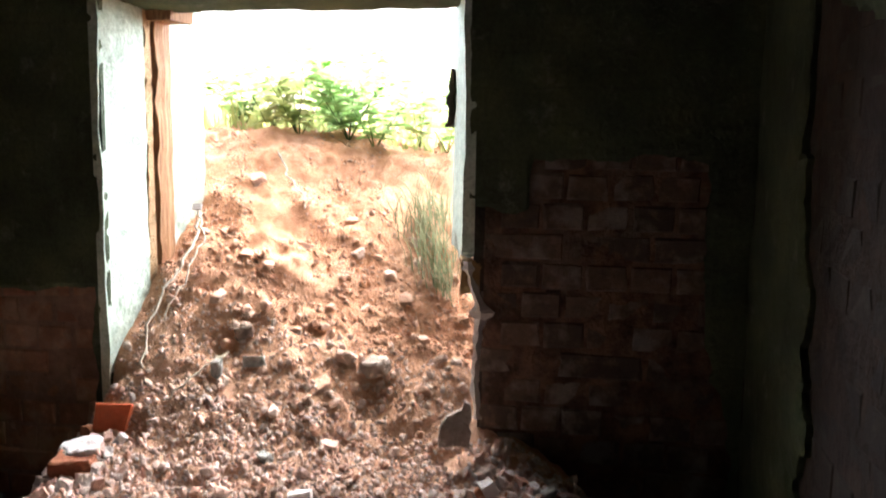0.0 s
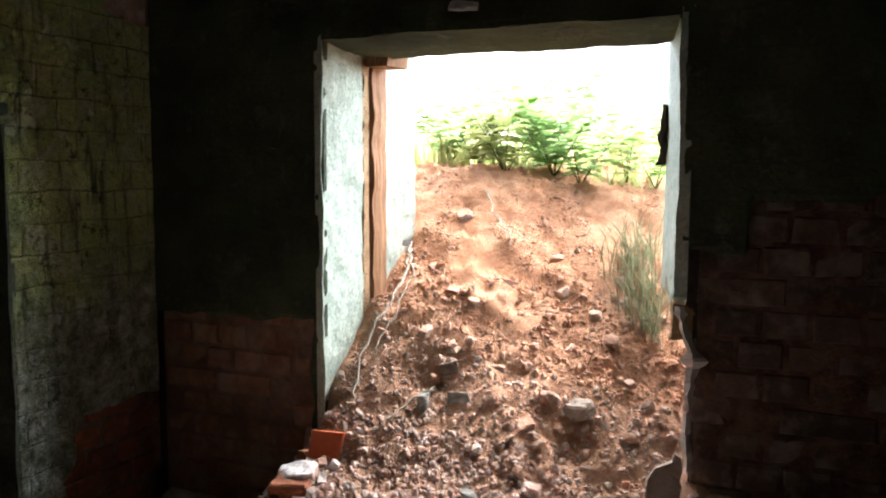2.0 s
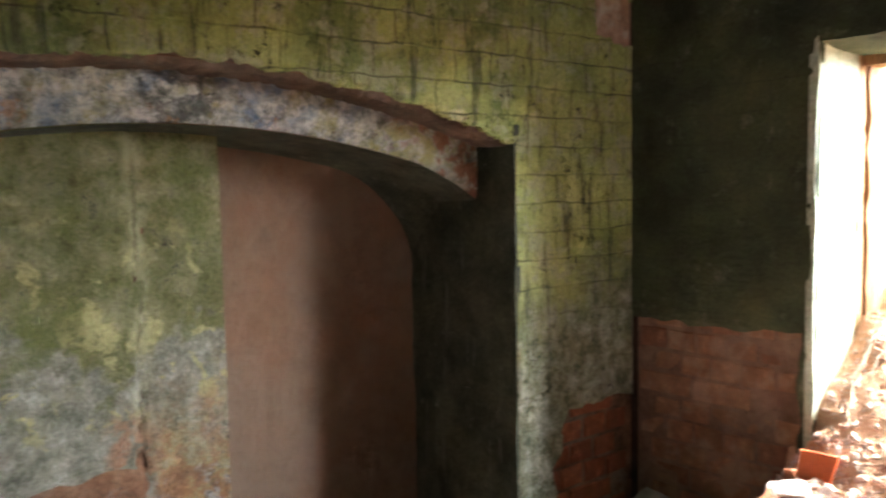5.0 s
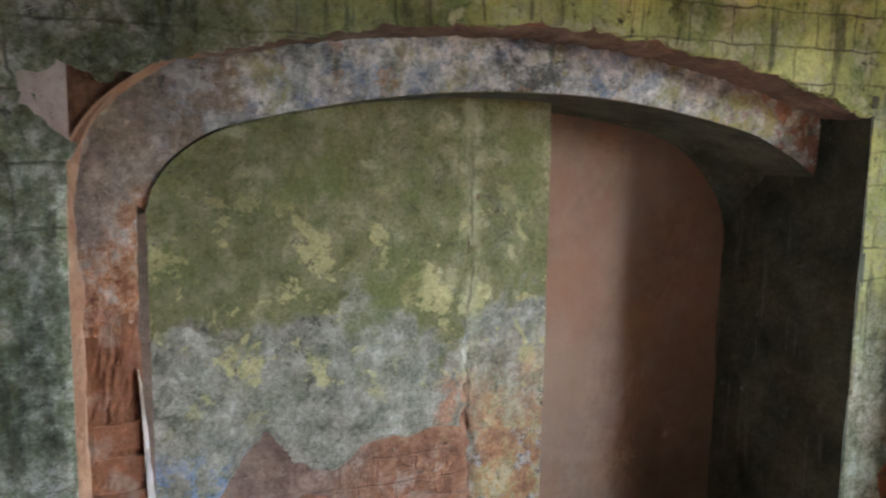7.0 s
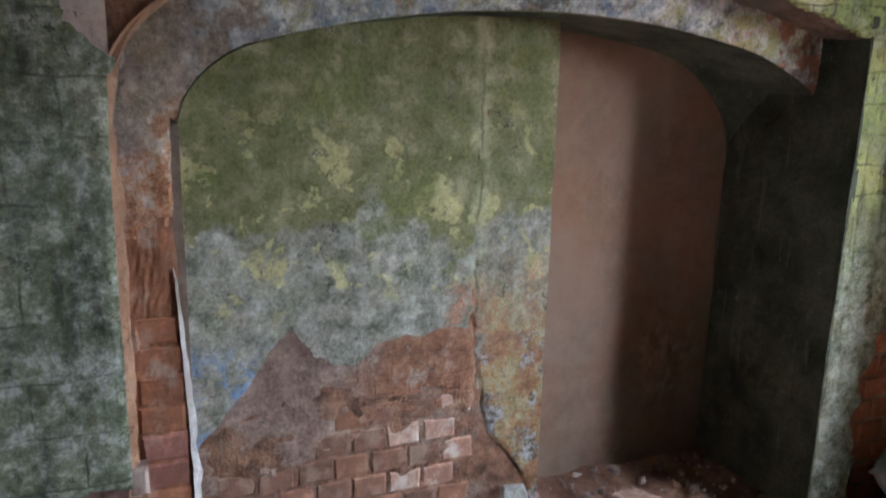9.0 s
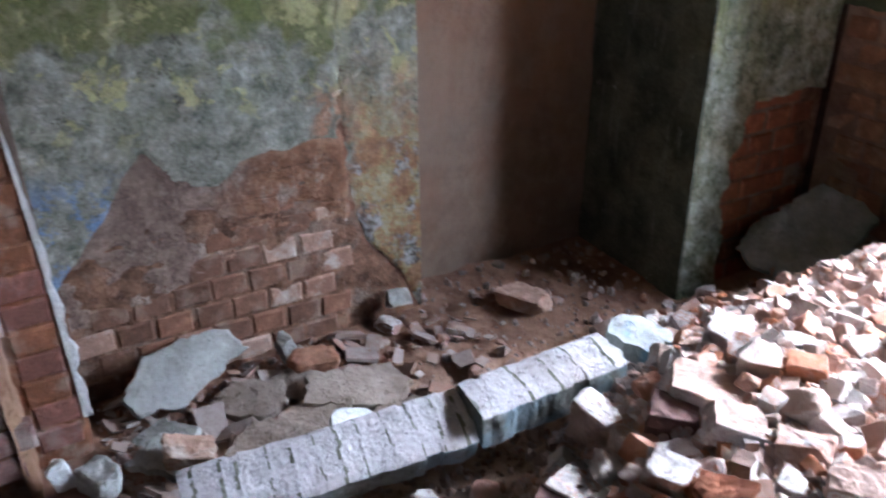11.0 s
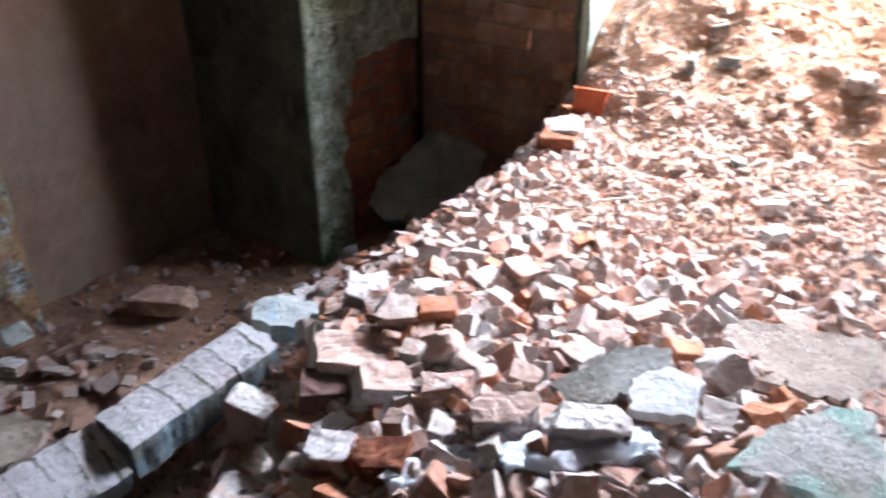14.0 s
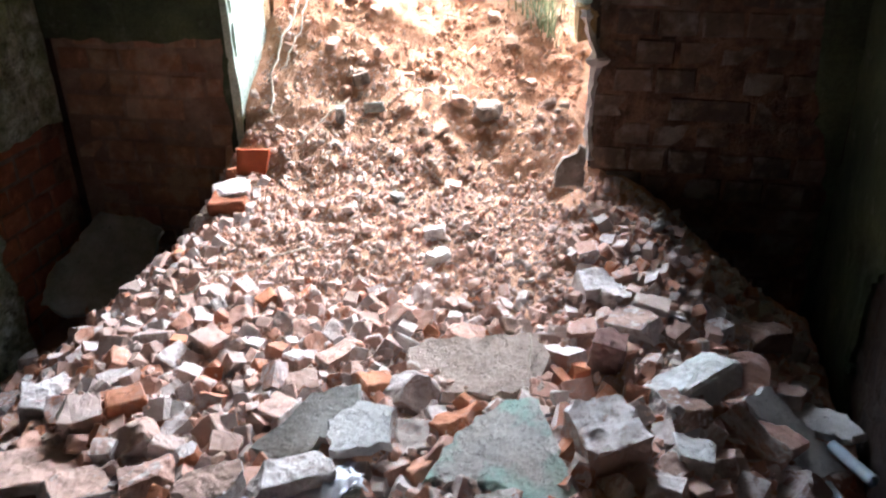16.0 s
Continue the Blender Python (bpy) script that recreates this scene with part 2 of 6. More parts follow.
def plaster_arch():
    """Blue, yellow and grey flakes of the arch ring."""
    n = Nodes("peeling_blue_grey_plaster")
    a, mid, fine = n.noise(10, 10, 0.68), n.noise(19, 12, 0.78), n.noise(60, 8, 0.75)
    col = n.ramp(mid, (0.38, (0.12, 0.122, 0.115)), (0.46, (0.31, 0.315, 0.30)), (0.52, (0.47, 0.47, 0.445)), (0.59, (0.66, 0.65, 0.61)))
    slow = n.noise(3.4, 6, 0.65)
    col = n.mix(n.math("MULTIPLY", n.ramp(a, (0.50, 0.0), (0.56, 0.8)), n.ramp(slow, (0.46, 0.1), (0.56, 0.9))), col, (0.18, 0.26, 0.38))
    col = n.mix(n.math("MULTIPLY", n.ramp(a, (0.43, 0.9), (0.50, 0.0)), n.ramp(slow, (0.42, 1.0), (0.54, 0.1))), col, (0.36, 0.33, 0.13))
    # a darker grey zone near the ring's crown
    dark_zone = n.between(n.math("ABSOLUTE", n.math("SUBTRACT", n.axis(1), n.math("ADD", 0.45, n.math("MULTIPLY", mid, 0.5)))), 0.16, 0.05)
    col = n.mix(n.math("MULTIPLY", dark_zone, n.ramp(mid, (0.44, 0.85), (0.56, 0.2))), col, (0.11, 0.11, 0.105))
    col = n.mix(n.ramp(n.noise(13, 10, 0.7), (0.59, 0.0), (0.62, 0.6)), col, (0.36, 0.20, 0.10))
    left = n.between(n.math("ADD", n.axis(1), n.math("MULTIPLY", mid, 0.5)), 0.22, 0.08)
    col = n.mix(n.math("MULTIPLY", left, 0.85), col, n.mix(n.between(n.math("ADD", n.math("SUBTRACT", n.axis(2), n.math("MULTIPLY", n.axis(1), 0.4)), n.math("MULTIPLY", n.noise(5, 6, 0.6), 0.3)), 1.66, 1.74), n.ramp(mid, (0.42, (0.24, 0.088, 0.033)), (0.5, (0.40, 0.18, 0.075)), (0.60, (0.40, 0.33, 0.27))), n.ramp(mid, (0.40, (0.17, 0.125, 0.09)), (0.60, (0.31, 0.24, 0.18)))))
    flakes = n.math("MULTIPLY", n.between(n.axis(1), -0.33, -0.24), n.ramp(n.noise(7, 8, 0.7), (0.47, 0.0), (0.52, 0.85)))
    col = n.mix(n.math("MULTIPLY", flakes, left), col, n.ramp(mid, (0.42, (0.24, 0.25, 0.26)), (0.56, (0.42, 0.42, 0.42))))
    rust = n.math("MULTIPLY", n.between(n.axis(1), 1.1, 1.6), n.ramp(a, (0.47, 0.0), (0.52, 0.8)))
    col = n.mix(rust, col, (0.30, 0.12, 0.05))
    col = n.pits(col, (0.06, 0.06, 0.05), 18.0, 0.55, 0.60, 0.9)
    chips = n.ramp(n.noise(18, 10, 0.85), (0.54, 1.0), (0.60, 0.0))
    relief = n.math("ADD", n.math("ADD", n.math("MULTIPLY", n.ramp(mid, (0.46, 0.0), (0.54, 1.0)), 0.4), n.math("MULTIPLY", chips, 0.5)), n.math("MULTIPLY", fine, 0.25))
    return n.done(col, 0.9, relief, 0.014)


# dark plaster with pale flecks: shade of the alcove's soffit and return painted in
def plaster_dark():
    n = Nodes("shade_dark_plaster")
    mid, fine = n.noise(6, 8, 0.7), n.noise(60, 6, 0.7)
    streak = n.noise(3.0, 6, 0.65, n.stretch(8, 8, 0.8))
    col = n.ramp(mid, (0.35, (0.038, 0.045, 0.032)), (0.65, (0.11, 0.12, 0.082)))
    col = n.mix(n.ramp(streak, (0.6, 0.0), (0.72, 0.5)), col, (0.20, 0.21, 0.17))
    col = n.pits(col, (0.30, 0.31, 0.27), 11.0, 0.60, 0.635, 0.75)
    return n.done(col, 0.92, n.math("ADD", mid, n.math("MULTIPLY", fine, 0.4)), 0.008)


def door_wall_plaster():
    """Dark green limewash round the doorway, with the walls' shade put into its colour."""
    n = Nodes("shade_dark_green_plaster")
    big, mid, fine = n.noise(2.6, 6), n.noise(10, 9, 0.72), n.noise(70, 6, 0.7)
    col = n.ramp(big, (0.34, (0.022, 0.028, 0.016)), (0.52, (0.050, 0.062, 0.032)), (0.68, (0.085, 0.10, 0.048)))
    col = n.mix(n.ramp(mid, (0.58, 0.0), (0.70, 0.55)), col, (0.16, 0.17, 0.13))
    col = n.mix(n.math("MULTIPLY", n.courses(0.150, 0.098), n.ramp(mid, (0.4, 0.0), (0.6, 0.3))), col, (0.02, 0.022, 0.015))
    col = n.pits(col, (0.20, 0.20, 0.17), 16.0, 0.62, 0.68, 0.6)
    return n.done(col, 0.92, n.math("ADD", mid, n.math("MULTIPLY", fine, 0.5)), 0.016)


def plaster_pink():
    n = Nodes("bare_pink_mud_plaster")
    big, mid, fine = n.noise(3, 5), n.noise(13, 8, 0.7), n.noise(90, 5)
    wash = n.noise(2.6, 8, 0.62, n.stretch(1.0, 1.0, 0.55))
    col = n.ramp(mid, (0.30, (0.155, 0.102, 0.070)), (0.70, (0.215, 0.148, 0.104)))
    col = n.mix(n.ramp(wash, (0.48, 0.0), (0.62, 0.6)), col, (0.215, 0.115, 0.068))
    col = n.mix(n.ramp(n.noise(1.7, 5, 0.6), (0.48, 0.0), (0.60, 0.5)), col, (0.21, 0.155, 0.115))
    col = n.mix(n.ramp(fine, (0.66, 0.0), (0.76, 0.35)), col, (0.14, 0.07, 0.05))
    return n.done(col, 0.95, n.math("ADD", mid, n.math("MULTIPLY", fine, 0.3)), 0.006)


def plaster_white():
    n = Nodes("pale_mint_limewash")
    big, mid, fine = n.noise(3, 5), n.noise(14, 8, 0.7), n.noise(60, 6, 0.7)
    col = n.ramp(mid, (0.3, (0.27, 0.32, 0.25)), (0.6, (0.42, 0.47, 0.385)))
    col = n.mix(n.ramp(big, (0.56, 0.0), (0.66, 0.5)), col, (0.42, 0.40, 0.30))
    col = n.pits(col, (0.12, 0.13, 0.09), 15.0, 0.58, 0.63, 0.8)
    col = n.mix(n.ramp(fine, (0.66, 0.0), (0.72, 0.8)), col, (0.16, 0.17, 0.12))
    return n.done(col, 0.85, n.math("ADD", mid, n.math("MULTIPLY", fine, 0.4)), 0.008)


def brick_mat(name, lo, hi, pale=0.0, pale_col=(0.5, 0.44, 0.38)):
    n = Nodes(name)
    r = n.chance()
    mid, fine = n.noise(22, 8, 0.7), n.noise(110, 6, 0.7)
    col = n.mix(r, lo, hi)
    col = n.mix(n.ramp(mid, (0.42, 0.0), (0.7, 0.6)), col, tuple(c * 0.45 for c in lo))
    col = n.mix(n.ramp(mid, (0.30, 0.6), (0.44, 0.0)), col, tuple(min(1, c * 1.5) for c in hi))
    if pale:
        col = n.mix(n.math("MULTIPLY", n.ramp(n.noise(9, 5), (0.5, 0.0), (0.62, 1.0)), pale), col, pale_col)
    col = n.mix(n.ramp(fine, (0.6, 0.0), (0.72, 0.5)), col, (0.10, 0.055, 0.04))
    return n.done(col, 0.95, n.math("ADD", n.math("MULTIPLY", mid, 0.6), n.math("MULTIPLY", fine, 0.6)), 0.006)


def mortar_mat(name="crumbling_mud_mortar", k=1.0):
    n = Nodes(name)
    mid, fine = n.noise(12, 8, 0.7), n.noise(90, 6)
    col = n.ramp(mid, (0.38, (0.10 * k, 0.050 * k, 0.030 * k)), (0.5, (0.22 * k, 0.115 * k, 0.07 * k)), (0.62, (0.36 * k, 0.20 * k, 0.125 * k)))
    col = n.mix(n.ramp(n.noise(5, 8, 0.7), (0.50, 0.0), (0.62, 0.6)), col, (0.34 * k, 0.27 * k, 0.215 * k))
    return n.done(col, 0.97, n.math("ADD", mid, n.math("MULTIPLY", fine, 0.6)), 0.012)


def soil_mat():
    n = Nodes("red_soil_and_crumbs")
    big, mid, fine = n.noise(1.3, 5), n.noise(8, 10, 0.72), n.noise(55, 8, 0.75)
    col = n.ramp(mid, (0.3, (0.36, 0.155, 0.075)), (0.5, (0.49, 0.24, 0.13)), (0.7, (0.55, 0.315, 0.195)))
    col = n.mix(n.ramp(big, (0.50, 0.0), (0.64, 0.35)), col, (0.42, 0.27, 0.19))
    col = n.mix(n.ramp(fine, (0.60, 0.0), (0.68, 0.45)), col, (0.48, 0.32, 0.24))
    col = n.mix(n.ramp(fine, (0.32, 0.55), (0.42, 0.0)), col, (0.14, 0.06, 0.035))
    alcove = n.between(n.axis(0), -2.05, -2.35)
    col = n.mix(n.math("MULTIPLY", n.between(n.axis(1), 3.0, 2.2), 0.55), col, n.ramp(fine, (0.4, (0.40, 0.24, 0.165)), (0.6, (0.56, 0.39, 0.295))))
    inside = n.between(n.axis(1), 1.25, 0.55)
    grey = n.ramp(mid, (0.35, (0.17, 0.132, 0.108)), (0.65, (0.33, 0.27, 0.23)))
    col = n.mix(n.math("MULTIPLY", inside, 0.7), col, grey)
    # alcove earth: redder brown, and darker with some of its shade painted in
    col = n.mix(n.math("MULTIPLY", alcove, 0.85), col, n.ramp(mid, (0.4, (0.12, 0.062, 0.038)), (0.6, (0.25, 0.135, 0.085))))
    return n.done(col, 0.97, n.math("ADD", n.math("MULTIPLY", mid, 1.0), n.math("MULTIPLY", fine, 0.8)), 0.022)


def rubble_mat(name="broken_brick_rubble", by_island=False, tint=(1, 1, 1), dusty=0.0, dust=(0.51, 0.37, 0.305)):
    n = Nodes(name)
    r = n.island() if by_island else n.chance()
    mid, fine = n.noise(14, 8, 0.7), n.noise(100, 6, 0.7)
    pick = n.add("ShaderNodeValToRGB")
    n.set(pick.inputs["Fac"], r)
    cr = pick.color_ramp
    cr.interpolation = "CONSTANT"
    tones = [(0.0, (0.44, 0.22, 0.15)), (0.13, (0.48, 0.33, 0.275)), (0.30, (0.42, 0.175, 0.095)), (0.39, (0.50, 0.39, 0.34)),
             (0.54, (0.46, 0.285, 0.225)), (0.68, (0.53, 0.47, 0.44)), (0.80, (0.36, 0.25, 0.21)), (0.89, (0.50, 0.30, 0.235))]
    while len(cr.elements) < len(tones):
        cr.elements.new(0.5)
    for e, (p, c) in zip(cr.elements, tones):
        e.position, e.color = p, (c[0] * tint[0], c[1] * tint[1], c[2] * tint[2], 1)
    col = pick.outputs["Color"]
    col = n.mix(n.ramp(mid, (0.52, 0.0), (0.64, 0.5)), col, (0.54 * tint[0], 0.43 * tint[1], 0.38 * tint[2]))
    col = n.mix(n.ramp(mid, (0.33, 0.55), (0.43, 0.0)), col, (0.38 * tint[0], 0.16 * tint[1], 0.10 * tint[2]))
    lime = n.ramp(n.noise(40, 8, 0.7), (0.36, (0.38 * tint[0], 0.32 * tint[1], 0.30 * tint[2])), (0.5, (0.56 * tint[0], 0.51 * tint[1], 0.49 * tint[2])), (0.62, (0.66 * tint[0], 0.63 * tint[1], 0.62 * tint[2])))
    col = n.mix(n.math("MULTIPLY", n.coat(r, 0.40, 0.75), 0.8), col, lime)
    col = n.mix(n.ramp(fine, (0.60, 0.0), (0.72, 0.4)), col, (0.20, 0.13, 0.10))
    if dusty:
        col = n.mix(dusty, col, dust)
    return n.done(col, 0.95, n.math("ADD", n.math("MULTIPLY", mid, 0.6), n.math("MULTIPLY", fine, 0.6)), 0.008)


def caked_mat(name, body, cover=0.2):
    """A brick lump with old lime mortar on some of its faces."""
    n = Nodes(name)
    r = n.chance()
    mid, fine = n.noise(18, 8, 0.72), n.noise(90, 6, 0.7)
    col = n.mix(r, tuple(c * 0.8 for c in body), tuple(min(1.0, c * 1.2) for c in body))
    col = n.mix(n.ramp(mid, (0.50, 0.0), (0.64, 0.6)), col, tuple(c * 0.55 for c in body))
    col = n.mix(n.ramp(n.noise(11, 6, 0.7), (0.50, 0.0), (0.60, 0.5)), col, (0.50, 0.38, 0.33))
    lime = n.ramp(n.noise(34, 10, 0.75), (0.36, (0.34, 0.29, 0.27)), (0.47, (0.56, 0.51, 0.49)), (0.60, (0.66, 0.63, 0.62)))
    col = n.mix(n.math("MULTIPLY", n.coat(r, cover, cover + 0.3), 0.93), col, lime)
    col = n.mix(n.ramp(fine, (0.60, 0.0), (0.72, 0.45)), col, (0.16, 0.10, 0.08))
    return n.done(col, 0.95, n.math("ADD", n.math("MULTIPLY", mid, 0.8), n.math("MULTIPLY", fine, 0.5)), 0.011)


def mortar_slab_mat(name, lo, hi, paint=None):
    n = Nodes(name)
    mid, fine = n.noise(9, 8, 0.7), n.noise(70, 6, 0.7)
    col = n.ramp(mid, (0.32, lo), (0.66, hi))
    if paint:
        col = n.mix(n.ramp(n.noise(5, 4), (0.47, 0.0), (0.55, 0.85)), col, paint)
    col = n.mix(n.ramp(n.noise(3.3, 8, 0.7), (0.50, 0.0), (0.60, 0.4)), col, tuple(c * 0.62 * k for c, k in zip(lo, (1.1, 0.95, 0.8))))
    col = n.mix(n.ramp(fine, (0.58, 0.0), (0.70, 0.6)), col, tuple(c * 0.4 for c in lo))
    pit = n.ramp(n.noise(38, 8, 0.8), (0.56, 1.0), (0.62, 0.0))
    return n.done(col, 0.94, n.math("ADD", n.math("ADD", n.math("MULTIPLY", mid, 0.7), n.math("MULTIPLY", fine, 0.5)), n.math("MULTIPLY", pit, 0.4)), 0.012)


def wood_mat(name, lo, hi):
    n = Nodes(name)
    g = n.noise(6, 8, 0.65, n.stretch(14, 14, 1.0))
    col = n.ramp(g, (0.35, lo), (0.65, hi))
    return n.done(col, 0.85, g, 0.004)


def leaf_mat(name, lo, hi):
    """Thin leaves: half of the light that falls on them passes through."""
    n = Nodes(name)
    col = n.mix(n.island(), lo, hi)
    n.done(col, 0.6)
    thin = n.tree.nodes.new("ShaderNodeBsdfTranslucent")
    n.set(thin.inputs["Color"], col)
    both = n.tree.nodes.new("ShaderNodeMixShader")
    both.inputs[0].default_value = 0.5
    n.tree.links.new(n.bsdf.outputs[0], both.inputs[1])
    n.tree.links.new(thin.outputs[0], both.inputs[2])
    n.tree.links.new(both.outputs[0], n.tree.nodes["Material Output"].inputs["Surface"])
    return n.mat


def ceiling_mat():
    n = Nodes("pale_bounce_ceiling")
    mid = n.noise(6, 8, 0.7)
    return n.done(n.ramp(mid, (0.35, (0.50, 0.50, 0.46)), (0.65, (0.66, 0.66, 0.62))), 0.9, mid, 0.01)


def plain(name, c, rough=0.8, metal=0.0):
    n = Nodes(name)
    mid = n.noise(30, 6)
    col = n.mix(n.ramp(mid, (0.4, 0.0), (0.7, 0.5)), c, tuple(x * 0.6 for x in c))
    n.bsdf.inputs["Metallic"].default_value = metal
    return n.done(col, rough, mid, 0.002)


M_GREEN, M_NICHE, M_ARCH, M_DARK = plaster_green(), plaster_niche(), plaster_arch(), plaster_dark()
M_DOORWALL = door_wall_plaster()
M_PINK, M_WHITE, M_MORTAR, M_SOIL = plaster_pink(), plaster_white(), mortar_mat("crumbling_mud_mortar", 0.72), soil_mat()
M_BRICK = brick_mat("weathered_orange_red_brick", (0.22, 0.075, 0.04), (0.36, 0.14, 0.075))
M_BRICK_DULL = brick_mat("dull_brown_brick", (0.19, 0.092, 0.056), (0.30, 0.15, 0.095))
M_BRICK_WARM = brick_mat("warm_brown_brick", (0.22, 0.115, 0.066), (0.31, 0.165, 0.10), 0.4, (0.36, 0.27, 0.21))
# brick right of the doorway, its colour darkened to carry the shade there
M_BRICK_SHADED = brick_mat("shaded_brown_brick", (0.06, 0.041, 0.03), (0.13, 0.085, 0.06), 0.45, (0.26, 0.22, 0.19))
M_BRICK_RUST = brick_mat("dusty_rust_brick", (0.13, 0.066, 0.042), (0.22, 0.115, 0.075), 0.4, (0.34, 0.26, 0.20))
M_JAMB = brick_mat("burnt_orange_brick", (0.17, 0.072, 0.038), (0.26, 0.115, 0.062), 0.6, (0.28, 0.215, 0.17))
# mortar and brick darkened: the dim walls' shade is put into their colour
M_MORTAR_DARK = mortar_mat("shaded_mud_mortar", 0.13)
M_BRICK_BLACK = brick_mat("shaded_black_brick", (0.018, 0.012, 0.009), (0.04, 0.027, 0.019), 0.3, (0.07, 0.058, 0.05))
M_BRICK_GREY = brick_mat("greyed_purple_brick", (0.15, 0.085, 0.075), (0.26, 0.15, 0.13), 0.4)
M_BRICK_PALE = brick_mat("lime_stained_brick", (0.30, 0.16, 0.11), (0.42, 0.28, 0.21), 0.8)
M_RUBBLE, M_CRUMB = rubble_mat(), rubble_mat("brick_crumbs", True, (1, 1, 1), 0.35)
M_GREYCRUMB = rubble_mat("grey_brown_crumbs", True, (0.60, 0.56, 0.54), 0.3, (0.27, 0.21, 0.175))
M_SLAB = mortar_slab_mat("grey_lime_plaster", (0.22, 0.21, 0.19), (0.42, 0.41, 0.38))
M_SLAB_BROWN = mortar_slab_mat("brown_grey_plaster", (0.20, 0.15, 0.12), (0.36, 0.29, 0.24))
M_SLAB_TAN = mortar_slab_mat("dusty_tan_render", (0.31, 0.24, 0.20), (0.49, 0.40, 0.345))
# plaster of the corner slabs, its colour darkened for the shade they stand in
M_SLAB_DARK = mortar_slab_mat("shaded_dark_plaster", (0.14, 0.142, 0.125), (0.29, 0.285, 0.25))
M_SLAB_PALE = mortar_slab_mat("whitish_plaster", (0.50, 0.49, 0.475), (0.77, 0.76, 0.74))
M_SLAB_MINT = mortar_slab_mat("mint_painted_plaster", (0.40, 0.375, 0.345), (0.60, 0.57, 0.53), (0.36, 0.52, 0.45))
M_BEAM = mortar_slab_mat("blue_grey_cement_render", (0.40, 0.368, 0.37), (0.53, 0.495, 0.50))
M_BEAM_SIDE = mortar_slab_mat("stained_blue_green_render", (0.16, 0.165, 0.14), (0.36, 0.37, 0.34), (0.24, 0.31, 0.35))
M_WOOD = wood_mat("raw_orange_brown_wood", (0.16, 0.075, 0.033), (0.34, 0.175, 0.085))
M_WOOD_DARK = wood_mat("dark_weathered_wood", (0.03, 0.024, 0.018), (0.09, 0.07, 0.05))

# ---- plan, in metres: the alcove's floor is z = 0 ----
X_LEFT, Y_DOOR, X_RIGHT = -2.244, 2.335, 0.40          # faces of the plastered walls
NICHE_L, NICHE_R = -0.471, 1.731                       # front edges of the alcove
X_PANEL, X_PINK, Y_JOG = -2.650, -2.850, 0.868         # back of the alcove, in two depths
JAMB_L, JAMB_R, LINTEL = -1.522, -0.388, 1.945
Y_OUT, CEIL, Y_BACK = 3.02, 2.75, -2.6
LEVEL = -0.30


def part(name, bm, material, parent=None, label="", smooth=False):
    """Links a bmesh as one mesh object, under a thing or a part."""
    mesh = bpy.data.meshes.new(name)
    if smooth:
        for fc in bm.faces:
            fc.smooth = True
    bm.to_mesh(mesh)
    bm.free()
    for m in (material if isinstance(material, (list, tuple)) else (material,)):
        mesh.materials.append(m)
    ob = new(name, mesh)
    if parent is not None:
        ob.parent = parent
    if label:
        tagged(ob, label)
    return ob


def raw(name, verts, faces, material, parent=None, smooth=False, mats=None):
    """Links a mesh from computed vertices and faces."""
    mesh = bpy.data.meshes.new(name)
    mesh.from_pydata(verts, [], faces)
    mesh.update()
    for m in (material if isinstance(material, (list, tuple)) else (material,)):
        mesh.materials.append(m)
    if mats is not None:
        mesh.polygons.foreach_set("material_index", mats)
    if smooth:
        mesh.polygons.foreach_set("use_smooth", [True] * len(faces))
    ob = new(name, mesh)
    if parent is not None:
        ob.parent = parent
    return ob


def box(bm, lo, hi):
    vs = [bm.verts.new((x, y, z)) for z in (lo[2], hi[2]) for y in (lo[1], hi[1]) for x in (lo[0], hi[0])]
    for q in ((0, 2, 3, 1), (4, 5, 7, 6), (0, 1, 5, 4), (2, 6, 7, 3), (0, 4, 6, 2), (1, 3, 7, 5)):
        bm.faces.new([vs[i] for i in q])
    return vs


def fbm(x, y, z=0.0, octaves=4):
    return noise.fractal(Vector((x, y, z)), 0.8, 2.1, octaves, noise_basis="PERLIN_ORIGINAL")


def smoothstep(a, b, x):
    t = min(1.0, max(0.0, (x - a) / (b - a)))
    return t * t * (3 - 2 * t)


def lerp_table(x, table):
    if x <= table[0][0]:
        return table[0][1]
    for (a, u), (b, v) in zip(table, table[1:]):
        if x <= b:
            return u + (v - u) * (x - a) / (b - a)
    return table[-1][1]


